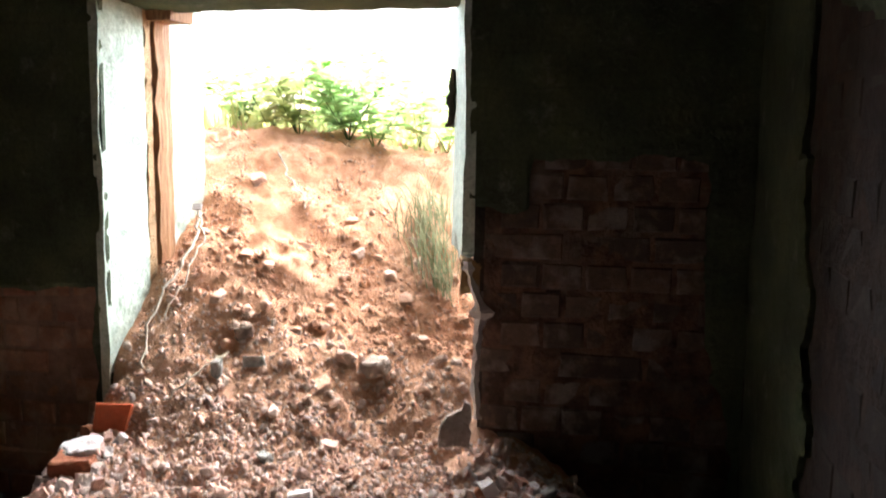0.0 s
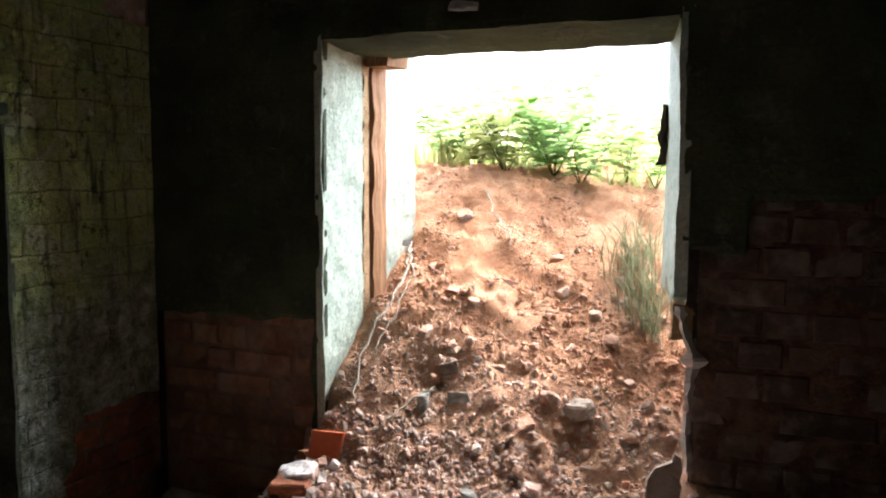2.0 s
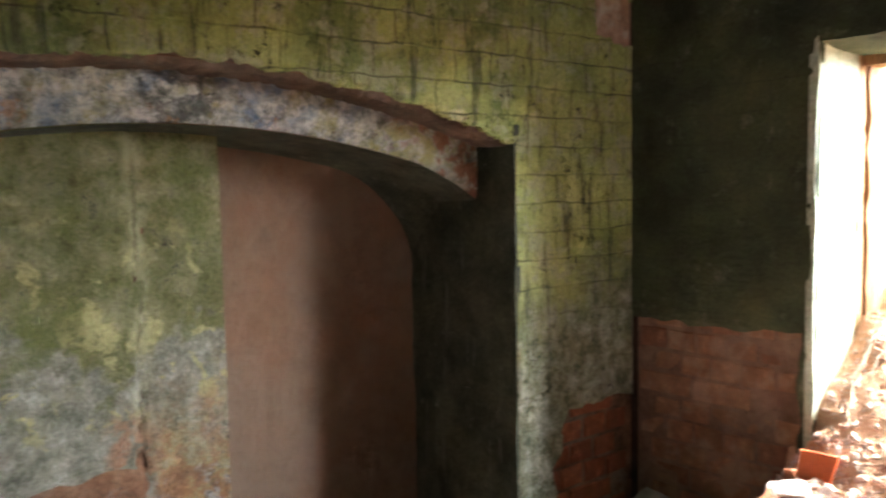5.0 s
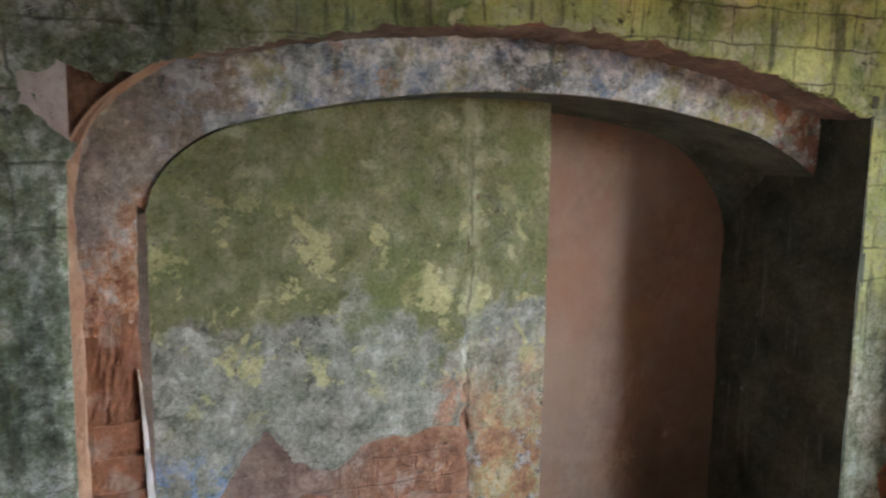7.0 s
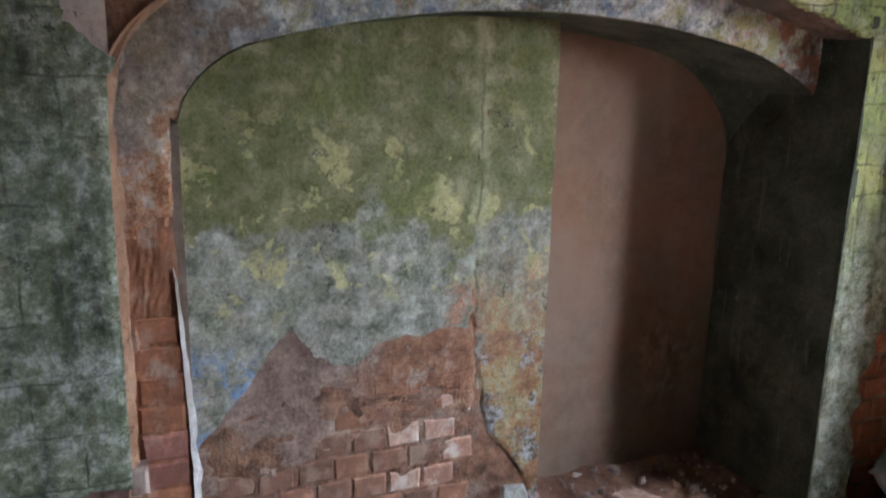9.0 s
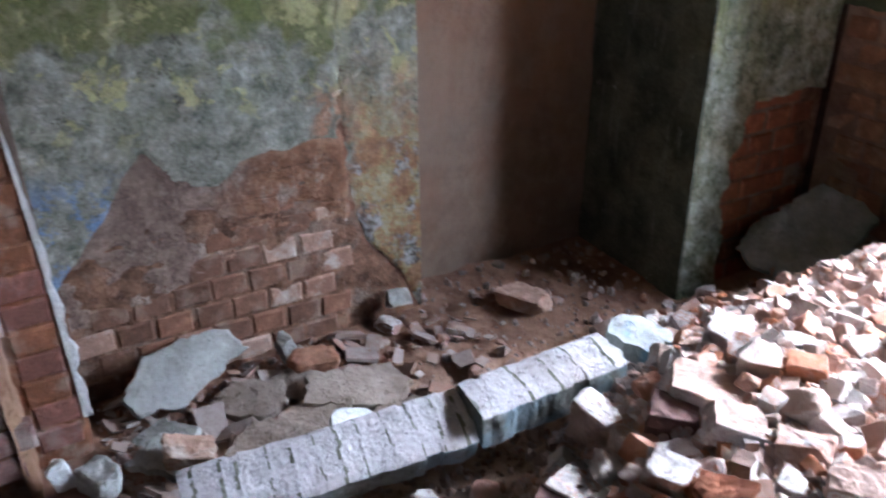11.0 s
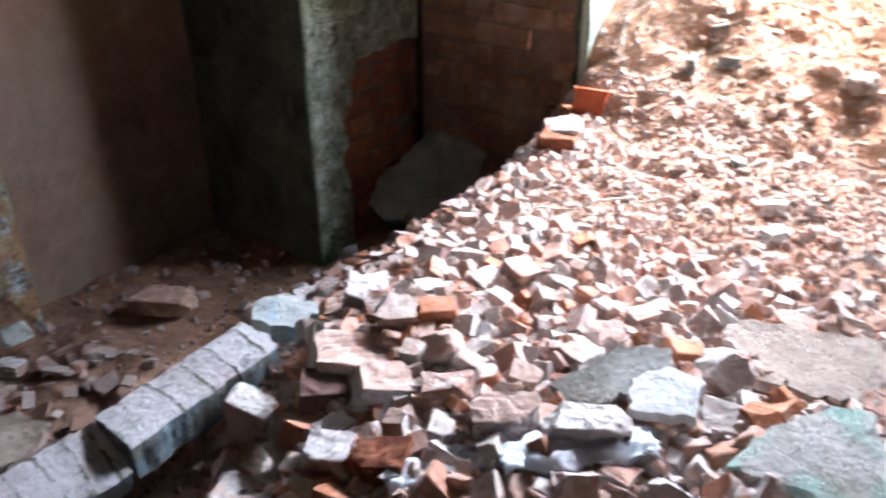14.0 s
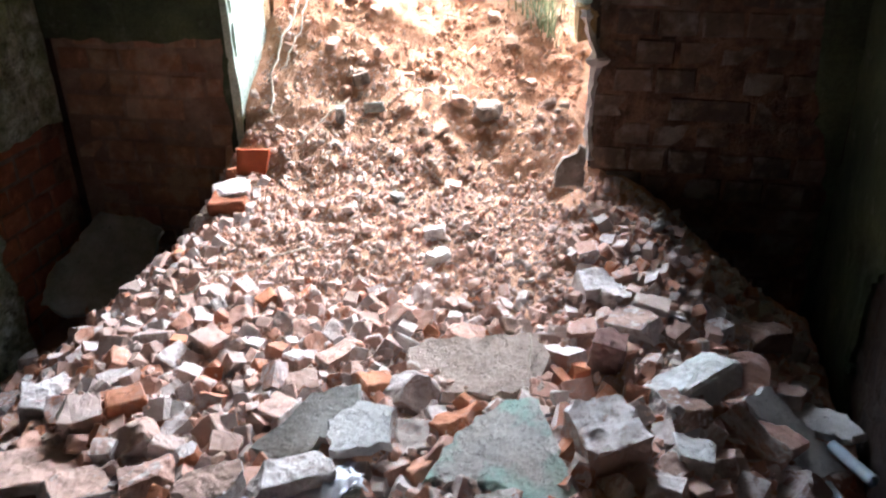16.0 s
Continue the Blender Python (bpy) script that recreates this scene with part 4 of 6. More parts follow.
# broken white plaster edge between the jamb and the panel
verts, faces = [], []
zs = steps(0.10, 1.04, 0.02)
for z in zs:
    w = lerp_table(z, [(0.1, 0.024), (0.7, 0.016), (1.0, 0.006), (1.04, 0.001)]) * (1 + 0.5 * fbm(z * 14, 1.0, 2.0, 3))
    for a, b in ((0, 0), (1, 0), (1, 1), (0, 1)):
        verts.append((X_RING - 0.016 + 0.022 * b + 0.004 * fbm(z * 12, a + b, 4.0, 2), jamb_in(z) - 0.006 + w * a + 0.003 * fbm(z * 20, b, 7.0, 2), z))
for k in range(len(zs) - 1):
    for j in range(4):
        a, b = 4 * k + j, 4 * k + (j + 1) % 4
        faces.append((a, b, b + 4, a + 4))
faces += [(3, 2, 1, 0), tuple(len(verts) - 4 + j for j in range(4))]
raw("plaster_edge", verts, faces, M_SLAB_PALE, wall_left)

# ---- ground: one sheet from the room's rubble heap through the doorway to the horizon ----
AXIS = -0.95
RISE = [(-1.5, 0.10), (0.2, 0.28), (0.7, 0.41), (1.05, 0.45), (1.6, 0.48), (2.0, 0.55), (2.2, 0.61), (2.4, 0.71), (2.6, 0.84), (2.85, 1.01), (3.1, 1.18), (3.5, 1.40), (4.2, 1.52), (6.0, 1.60), (60.0, 1.7)]


def height(x, y):
    """The heap's surface without its fine relief."""
    z = lerp_table(y, RISE)
    if y > 1.9:
        z += 0.13 * smoothstep(1.95, 2.75, y) * max(-1.2, min(1.2, (-0.85 - x) / 0.5)) * smoothstep(4.5, 3.2, y)
    if y < 2.5:
        left = lerp_table(y, [(0.3, 0.06), (0.7, 0.18), (1.0, 0.36), (1.7, 0.42), (2.1, 0.42), (2.34, 0.46)])
        right = lerp_table(y, [(0.3, 0.80), (1.0, 0.84), (1.6, 0.80), (2.1, 0.78), (2.34, 0.70)])
        wide_l = lerp_table(y, [(0.8, 0.75), (1.6, 0.92), (2.1, 0.80), (2.34, 0.60)])
        d = x - AXIS
        e = smoothstep(left, left + wide_l, -d) if d < 0 else smoothstep(right, right + 0.68, d)
        base = -0.03 if d < 0 else 0.17
        if y > Y_DOOR + 0.02:
            e *= 0.0 if JAMB_L - 0.1 < x < JAMB_R + 0.1 else 1.0
        z = base + (z - base) * (1 - e)
    return z


def relief(x, y):
    a = 0.022 * fbm(x * 3.2, y * 3.2, 1.0, 4) + 0.016 * fbm(x * 11, y * 11, 2.0, 5) + 0.009 * abs(fbm(x * 27, y * 27, 8.0, 4))
    if x < -2.25:
        a *= 0.6
    up = smoothstep(1.7, 2.3, y)
    if up:
        clod = max(0.0, fbm(x * 5.5, y * 5.5, 11.0, 3))
        a += up * (0.034 * fbm(x * 2.1, y * 2.1, 5.0, 3) + 0.036 * clod ** 1.3 + 0.006 * abs(fbm(x * 13, y * 13, 13.0, 2)))
        a -= up * 0.022 * smoothstep(0.18, 0.5, fbm(x * 3.4, y * 4.6, 17.0, 3))
    return a


def ground_z(x, y):
    return height(x, y) + relief(x, y)


xs = [-60, -25, -12, -7] + steps(-4.2, -2.9, 0.05)[:-1] + steps(-2.9, 0.5, 0.014) + [0.6, 0.8, 0.98] + [2.0, 4.5, 9, 20, 60]
ys = steps(-2.7, -0.5, 0.05)[:-1] + steps(-0.5, 3.6, 0.014)[:-1] + steps(3.6, 5.0, 0.03) + [5.4, 6, 7, 9, 13, 20, 40, 80]
verts, faces = [], []
for y in ys:
    for x in xs:
        if y < Y_OUT - 0.1 and (x < -4.2 or x > 1.0):
            z = LEVEL - 0.1
        else:
            z = ground_z(x, y)
        verts.append((x, y, z))
nx = len(xs)
for j in range(len(ys) - 1):
    for i in range(nx - 1):
        a = j * nx + i
        faces.append((a, a + 1, a + nx + 1, a + nx))
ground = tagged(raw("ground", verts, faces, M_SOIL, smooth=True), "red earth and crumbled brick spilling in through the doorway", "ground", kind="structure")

# ---- helpers for broken things ----
def rock_mesh(name, size, planes, seed, material, level=3, rough=0.03, fine=0.012):
    """A broken lump: a ball of rays cut off by planes (normal, distance in units of the size), with chipped, noisy faces."""
    bm = bmesh.new()
    bmesh.ops.create_icosphere(bm, subdivisions=level, radius=1.0)
    scale = Vector(size) * 0.5
    small = min(size)
    for v in bm.verts:
        d = v.co.normalized()
        r = 1.9
        for n, h in planes:
            k = n.dot(d)
            if k > 1e-4:
                r = min(r, h / k)
        p = Vector((d.x * r * scale.x, d.y * r * scale.y, d.z * r * scale.z))
        q = p * (2.2 / small) + Vector((seed * 3.1, seed * 1.7, 0))
        bump = rough * fbm(q.x * 0.35, q.y * 0.35, q.z * 0.35, 3) + fine * fbm(q.x * 1.6, q.y * 1.6, q.z * 1.6, 2)
        out = Vector((p.x / size[0] ** 2, p.y / size[1] ** 2, p.z / size[2] ** 2)).normalized()
        v.co = p + out * bump * small * 2.2
    mesh = bpy.data.meshes.new(name)
    bm.to_mesh(mesh)
    bm.free()
    mesh.materials.append(material)
    return mesh


def lump_planes(seed, loose=0.3, cuts=4):
    """The six faces of a worn block, tilted at random, and a few broken corners."""
    rnd = random.Random(seed)
    out = []
    for a in range(3):
        for s in (-1, 1):
            n = Vector((rnd.gauss(0, loose * 0.45), rnd.gauss(0, loose * 0.45), rnd.gauss(0, loose * 0.45)))
            n[a] = s
            out.append((n.normalized(), rnd.uniform(1 - loose * 0.5, 1.0)))
    for _ in range(cuts):
        n = Vector((rnd.choice((-1, 1)) * rnd.uniform(0.4, 1), rnd.choice((-1, 1)) * rnd.uniform(0.4, 1), rnd.choice((-1, 1)) * rnd.uniform(0.3, 1))).normalized()
        out.append((n, rnd.uniform(0.85, 1.25)))
    return out


def hull_mesh(name, size, seed, material, corner=0.22, extra=5, link=False):
    """A broken block: the hull of jittered box corners and a few chipped points."""
    rnd = random.Random(seed)
    bm = bmesh.new()
    sx, sy, sz = (s / 2 for s in size)
    for ax in (-1, 1):
        for ay in (-1, 1):
            for az in (-1, 1):
                k = rnd.uniform(1 - corner * 1.6, 1.0) if rnd.random() < 0.45 else rnd.uniform(1 - corner * 0.4, 1.0)
                bm.verts.new((ax * sx * k * rnd.uniform(0.92, 1), ay * sy * k * rnd.uniform(0.92, 1), az * sz * k * rnd.uniform(0.92, 1)))
    for _ in range(extra):
        v = Vector((rnd.uniform(-1, 1), rnd.uniform(-1, 1), rnd.uniform(-1, 1)))
        m = max(abs(c) for c in v)
        v /= m
        bm.verts.new((v.x * sx * 0.97, v.y * sy * 0.97, v.z * sz * 0.97))
    res = bmesh.ops.convex_hull(bm, input=bm.verts)
    bmesh.ops.delete(bm, geom=[v for v in bm.verts if not v.link_faces], context="VERTS")
    bmesh.ops.recalc_face_normals(bm, faces=bm.faces)
    mesh = bpy.data.meshes.new(name)
    bm.to_mesh(mesh)
    bm.free()
    mesh.materials.append(material)
    return mesh


def chunk_mesh(name, size, seed, material, cuts=3, loose=0.10, fine=1, bevel=0.05, rough=0.03):
    """A broken brick: a block with skewed corners, cut by a few breaks, its arrises worn and its faces uneven."""
    rnd = random.Random(seed)
    bm = bmesh.new()
    half = Vector(size) * 0.5
    for v in box(bm, -half, half):
        v.co = Vector((v.co.x * (1 - rnd.uniform(0, loose)), v.co.y * (1 - rnd.uniform(0, loose)), v.co.z * (1 - rnd.uniform(0, loose))))
    for _ in range(cuts):
        n = Vector((rnd.choice((-1, 1)) * rnd.uniform(0.2, 1), rnd.choice((-1, 1)) * rnd.uniform(0.2, 1), rnd.choice((-1, 1)) * rnd.uniform(0.0, 1)))
        reach = sum(abs(n[k]) * half[k] for k in range(3))
        co = n / n.length_squared * reach * rnd.uniform(0.58, 0.88)
        bmesh.ops.bisect_plane(bm, geom=bm.verts[:] + bm.edges[:] + bm.faces[:], plane_co=co, plane_no=n, clear_outer=True)
        bmesh.ops.holes_fill(bm, edges=[e for e in bm.edges if e.is_boundary])
    small = min(size)
    bmesh.ops.bevel(bm, geom=bm.edges[:], offset=bevel * small, segments=1, affect="EDGES", clamp_overlap=True)
    bmesh.ops.triangulate(bm, faces=bm.faces)
    for _ in range(fine):
        bmesh.ops.subdivide_edges(bm, edges=bm.edges[:], cuts=1, use_grid_fill=True)
        bmesh.ops.triangulate(bm, faces=[f for f in bm.faces if len(f.verts) > 3])
    bm.normal_update()
    k = 1.0 / small
    moves = [(v, v.normal * small * (rough * fbm(v.co.x * k * 1.1 + seed, v.co.y * k * 1.1, v.co.z * k * 1.1, 3) + rough * 0.6 * fbm(v.co.x * k * 4, v.co.y * k * 4 + seed, v.co.z * k * 4, 2))) for v in bm.verts]
    for v, d in moves:
        v.co += d
    mesh = bpy.data.meshes.new(name)
    bm.to_mesh(mesh)
    bm.free()
    mesh.materials.append(material)
    return mesh


def slab_bm(outline, thick, seed, cell=0.03, rough=0.004):
    """A broken plate: a ragged outline in x and y, thickness along z, with chipped, uneven faces."""
    rnd = random.Random(seed)
    pts = []
    n = len(outline)
    for k in range(n):
        a, b = Vector(outline[k]), Vector(outline[(k + 1) % n])
        m = max(1, round((b - a).length / cell))
        for j in range(m):
            p = a.lerp(b, j / m)
            if j:
                p += Vector((rnd.uniform(-1, 1), rnd.uniform(-1, 1))) * cell * 0.38
            pts.append(p)
    c = sum(pts, Vector((0, 0))) / len(pts)
    bm = bmesh.new()
    rings = []
    for s, z in ((0.95, 0.0), (1.0, 0.25), (1.0, 0.72), (0.965, 1.0)):
        rings.append([bm.verts.new((*(c + (p - c) * (s + rnd.uniform(-0.012, 0.012))), z * thick + rnd.uniform(-1, 1) * rough * (0.35 if z == 1.0 else 1.0))) for p in pts])
    inner = []
    for s in (0.72, 0.42, 0.16):
        inner.append([bm.verts.new((*(c + (p - c) * s), thick + rough * 0.5 * fbm(p.x * 9 * s + seed, p.y * 9 * s, seed, 3))) for p in pts])
    rings += inner
    m = len(pts)
    for r0, r1 in zip(rings, rings[1:]):
        for k in range(m):
            bm.faces.new((r0[k], r0[(k + 1) % m], r1[(k + 1) % m], r1[k]))
    bm.faces.new(rings[-1])
    bm.faces.new(list(reversed(rings[0])))
    return bm


def put(ob, m):
    ob.matrix_basis = m
    return ob


def tri(mesh):
    """Vertices and triangles of a mesh as arrays."""
    vs = np.empty(len(mesh.vertices) * 3)
    mesh.vertices.foreach_get("co", vs)
    fs = [tuple(p.vertices) for p in mesh.polygons]
    return vs.reshape(-1, 3), fs


def pile(name, kinds, spots, material, label, category, tip=1.5):
    """Many small pieces joined in one mesh. spots: x, y, z, size, seed."""
    verts, faces, base = [], [], 0
    shapes = [tri(m) for m in kinds]
    rnd = random.Random(77)
    for x, y, z, s in spots:
        vs, fs = rnd.choice(shapes)
        e = Euler((rnd.uniform(-tip, tip), rnd.uniform(-tip, tip), rnd.uniform(0, 6.28))).to_matrix()
        rot = np.array(e)
        k = np.array([rnd.uniform(0.8, 1.25), rnd.uniform(0.8, 1.1), rnd.uniform(0.8, 1.05)]) * s
        verts.extend(((vs * k) @ rot.T + (x, y, z)).tolist())
        faces.extend([tuple(i + base for i in f) for f in fs])
        base += len(vs)
    return tagged(raw(name, verts, faces, material), label, category, kind="stuff")


def inside_room(x, y, r=0.0):
    """Free of the walls."""
    if y < Y_DOOR - r:
        if x > X_RIGHT - r:
            return False
        if x > X_LEFT + r:
            return True
        return NICHE_L + 0.16 + r < y < NICHE_R - r and x > (X_PANEL if y < Y_JOG else X_PINK) + r
    if y < Y_OUT + r:
        return JAMB_L + r < x < JAMB_R - 0.105 * min(1.0, (y - Y_DOOR) / 0.4) - r
    return True


M_RIB = mortar_slab_mat("mossy_shadowed_ridge", (0.10, 0.098, 0.07), (0.24, 0.235, 0.19))
# ---- the fallen beam: ribbed cement render, broken in two ----
def beam_piece(length, width, thick, ribs, seed, parent, name):
    rnd = random.Random(seed)
    nx, ny = max(8, round(length / 0.005)), 22
    verts, faces, mats = [], [], []
    where = [((k + 0.5 + rnd.uniform(-0.22, 0.22)) * length / ribs, rnd.uniform(-0.05, 0.05), rnd.uniform(0.5, 1.2)) for k in range(ribs)]

    def gap(x, y):
        """Distance to the nearest ridge, which wanders and leans a little, and its strength."""
        return min((abs(x - w - lean * y - 0.007 * fbm(y * 16, w * 9, seed, 3)), k) for w, lean, k in where)

    for i in range(nx + 1):
        x = length * i / nx
        edge = [0.006 * fbm(x * 5, e, seed, 3) + 0.003 * fbm(x * 24, e, seed, 3) - (0.007 if fbm(x * 12, e + 7, seed, 2) > 0.32 else 0.0) for e in (1.0, 4.0)]
        for j in range(ny + 1):
            s = j / ny
            y = (s - 0.5) * width + (1 - s) * -edge[0] + s * edge[1]
            d, k = gap(x, y)
            whole = 0.5 + 0.5 * smoothstep(-0.25, 0.05, fbm(x * 11, y * 22, seed + 5, 2))
            rib = 0.0017 * k * whole * max(0.0, 1 - d / 0.007)
            dent = 0.0015 * smoothstep(0.34, 0.48, fbm(x * 15, y * 15, seed + 2, 4))
            end = 0.02 * fbm(y * 18, i // (nx + 1), seed + 9, 3) * max(0.0, 1 - min(x, length - x) / 0.03)
            verts.append((x + end, y, thick + rib - dent + 0.0016 * fbm(x * 5, y * 5, seed, 2) + 0.0003 * fbm(x * 50, y * 50, seed, 2) - 0.014 * (abs(s - 0.5) * 2) ** 5))
        for s, zz in ((1.0, 0.75), (1.0, 0.5), (0.99, 0.2), (0.98, 0.0), (0.02, 0.0), (0.01, 0.2), (0.0, 0.5), (0.0, 0.75)):
            e = edge[1] if s > 0.5 else -edge[0]
            verts.append((x, (s - 0.5) * width + e + 0.006 * fbm(x * 12, s * 3 + zz * 9, seed + 3, 4), zz * thick + 0.006 * fbm(x * 13, s * 3 + zz * 5, seed, 3)))
    row = ny + 9
    for i in range(nx):
        for j in range(row):
            a, b = i * row + j, i * row + (j + 1) % row
            faces.append((a, a + row, b + row, b))
            if j < ny:
                x, y = length * (i + 0.5) / nx, ((j + 0.5) / ny - 0.5) * width
                # mossy ridge colour, shifted 4 mm to paint the ridge's shadow beside it
                d, k = gap(x + 0.004, y)
                mats.append(2 if d < 0.0042 * k and fbm(x * 12, y * 20, seed, 2) > -0.12 else 0)
            else:
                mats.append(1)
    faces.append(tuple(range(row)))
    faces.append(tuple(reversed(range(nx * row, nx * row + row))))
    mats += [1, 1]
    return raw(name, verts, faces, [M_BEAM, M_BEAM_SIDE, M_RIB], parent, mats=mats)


beam = new("fallen_beam")
tagged(beam, "fallen cement-rendered beam with ribbed bands, broken across the rubble", "beam")
beam.matrix_basis = pose(-1.954, -0.16, 0.057, 0, 0, 81)
near = beam_piece(0.74, 0.172, 0.105, 12, 5, beam, "near_length")
near.matrix_basis = pose(0, 0, 0, 22, -5, 0)
far = beam_piece(0.45, 0.15, 0.125, 5, 9, beam, "far_length")
far.matrix_basis = pose(0.745, -0.026, 0.080, 6, -4, 6)
bm = slab_bm([(-0.085, -0.05), (0.05, -0.065), (0.10, -0.01), (0.075, 0.06), (-0.04, 0.065), (-0.10, 0.02)], 0.07, 12)
put(tagged(part("plaster_chunk", bm, mortar_slab_mat("sky_blue_flaked_plaster", (0.30, 0.31, 0.30), (0.50, 0.50, 0.48), (0.26, 0.40, 0.52))), "chunk of plaster with sky-blue paint beside a fallen beam", "rubble"), pose(-1.80, 1.13, 0.215, 8, 6, 30))

# ---- loose slabs and blocks that can be told apart ----
def slab(name, label, outline, thick, mat, m, seed, category="slab"):
    ob = part(name, slab_bm(outline, thick, seed, 0.022, 0.004), mat)
    tagged(ob, label, category)
    ob.matrix_basis = m
    return ob


slab("plaster_slab", "large pale grey plaster slab leaning on the foot of a brick wall",
     [(-0.205, -0.03), (-0.17, -0.10), (-0.105, -0.085), (-0.045, -0.105), (0.025, -0.065), (0.205, 0.02), (0.13, 0.10), (0.045, 0.105), (-0.115, 0.085), (-0.15, 0.03)], 0.032, M_SLAB,
     Matrix.Translation((-2.545, -0.02, 0.075)) @ pose(0, 0, 0, 0, 52, 0) @ pose(0, 0, 0, 0, 0, 90), 21)
slab("plaster_slab", "dark grey plaster slab leaning in the corner of two walls",
     [(-0.095, -0.09), (0.065, -0.07), (0.216, 0.156), (0.155, 0.225), (0.09, 0.243), (0.01, 0.277), (-0.067, 0.211), (-0.105, 0.05)], 0.04, M_SLAB_DARK,
     pose(-2.00, 2.10, 0.17, 52, -4, 32), 22)
slab("plaster_slab", "brownish grey plaster slab leaning on the pier's foot",
     [(-0.075, 0.055), (-0.02, 0.0), (0.055, -0.02), (0.143, 0.256), (0.096, 0.26), (-0.026, 0.159)], 0.035, M_SLAB_DARK,
     pose(-2.10, 1.95, 0.12, 48, 6, 50), 23)
slab("concrete_slab", "flat brown-grey render slab lying on the heap",
     [(-0.165, -0.09), (0.02, -0.085), (0.16, -0.07), (0.175, 0.05), (0.15, 0.11), (-0.10, 0.085), (-0.175, 0.05)], 0.04, M_SLAB_TAN,
     pose(-0.515, 1.43, 0.465, 16, -2, 6), 24)
slab("painted_plaster_slab", "broken plaster slab with mint green paint on the rubble",
     [(-0.16, -0.10), (-0.02, -0.06), (0.12, -0.11), (0.14, -0.03), (0.02, 0.17), (-0.05, 0.15), (-0.13, 0.03)], 0.04, M_SLAB_MINT,
     pose(-0.38, 1.125, 0.465, 14, 4, -4), 25)
slab("plaster_slab", "thin strip of grey plaster among broken bricks",
     [(-0.05, -0.13), (0.04, -0.10), (0.06, 0.09), (0.0, 0.14), (-0.06, 0.05)], 0.03, M_SLAB, pose(-0.82, 1.15, 0.475, 18, 12, -32), 27)
slab("plaster_slab", "small off-white plaster plate on the rubble", [(-0.07, -0.05), (0.06, -0.06), (0.08, 0.03), (0.0, 0.07), (-0.07, 0.03)], 0.03, M_SLAB_PALE, pose(-0.70, 1.13, 0.50, 12, -6, 20), 28)
slab("concrete_slab", "brown broken slab at the foot of the alcove", [(-0.16, -0.07), (0.12, -0.09), (0.17, 0.03), (0.03, 0.09), (-0.14, 0.06)], 0.03, M_SLAB_BROWN, pose(-2.27, 0.42, 0.015, 8, 6, 70), 29)
slab("plaster_slab", "whitish flake of plaster leaning on a fallen beam", [(-0.09, -0.04), (0.07, -0.05), (0.09, 0.03), (0.0, 0.06), (-0.08, 0.04)], 0.022, M_SLAB_PALE, pose(-2.0, 0.33, 0.10, 20, 14, 60), 30)
slab("plaster_slab", "broken grey plaster plate beside a brick jamb", [(-0.10, -0.05), (0.08, -0.06), (0.10, 0.05), (-0.04, 0.07)], 0.03, M_SLAB, pose(-2.22, -0.16, 0.03, 10, 14, 60), 31)
slab("concrete_slab", "brown plate of plaster half buried before the alcove", [(-0.12, -0.08), (0.10, -0.09), (0.13, 0.05), (-0.02, 0.10), (-0.11, 0.06)], 0.03, M_SLAB_BROWN, pose(-2.12, 0.12, 0.02, 10, 4, 40), 32)
slab("plaster_slab", "long pale slab sliding down dark rubble", [(-0.13, -0.04), (0.10, -0.05), (0.14, 0.03), (-0.11, 0.05)], 0.03, M_SLAB_PALE, pose(0.22, 1.52, 0.34, 12, 30, -30), 33)
slab("concrete_slab", "grey broken slab leaning in the dark corner", [(-0.08, -0.12), (0.08, -0.11), (0.09, 0.10), (-0.03, 0.14), (-0.09, 0.07)], 0.04, M_SLAB_BROWN, pose(0.22, 1.93, 0.25, 30, 8, -20), 34)
slab("concrete_slab", "dark slab standing at the foot of the door jamb", [(-0.045, -0.08), (0.04, -0.08), (0.042, 0.045), (0.025, 0.055), (-0.045, -0.02)], 0.03, M_SLAB_BROWN, pose(-0.385, 2.245, 0.72, 80, 0, 10), 35)

put(tagged(part("painted_tile", slab_bm([(-0.055, -0.05), (0.045, -0.052), (0.057, 0.05), (-0.055, 0.042)], 0.022, 36, 0.09, 0.002), plain("orange_red_paint", (0.42, 0.095, 0.035))), "orange-red painted tile piece with a pale edge by the door jamb", "tile"), pose(-1.44, 2.225, 0.645, 74, 4, 8))


def block(label, size, mat, m, seed, name="brick_block", category="brick", corner=0.12):
    ob = new(name, chunk_mesh(name, size, seed, mat, 5 if corner < 0.2 else 7, corner + 0.14, 3 if max(size) > 0.11 else 2, 0.10, 0.085 if corner < 0.2 else 0.08))
    tagged(ob, label, category)
    low = ground_z(m.translation.x, m.translation.y) + 0.30 * size[2]
    m.translation.z = max(m.translation.z, low)
    ob.matrix_basis = m
    return ob


M_PALE_BRICK = caked_mat("mortar_caked_pale_brick", (0.50, 0.34, 0.28), -0.35)
M_HALF_BRICK = caked_mat("half_caked_orange_brick", (0.46, 0.20, 0.115), 0.45)
M_PINK_BRICK = caked_mat("dusty_pink_brick", (0.48, 0.29, 0.23), 0.2)
M_DIM_BRICK = caked_mat("grimy_brown_brick", (0.28, 0.18, 0.145), 0.6)
block("pale mortar-caked brick block lying on other bricks", (0.25, 0.13, 0.085), M_PALE_BRICK, pose(-1.37, 0.93, 0.42, 6, 5, 32), 41)
block("whole dusty brick lying on the alcove floor", (0.20, 0.11, 0.075), M_BRICK_PALE, pose(-2.47, 1.19, 0.022, 2, 0, 28), 42)
block("half brick with mortar on the heap", (0.13, 0.11, 0.075), M_PALE_BRICK, pose(-1.23, 0.88, 0.40, 8, 14, 50), 43)
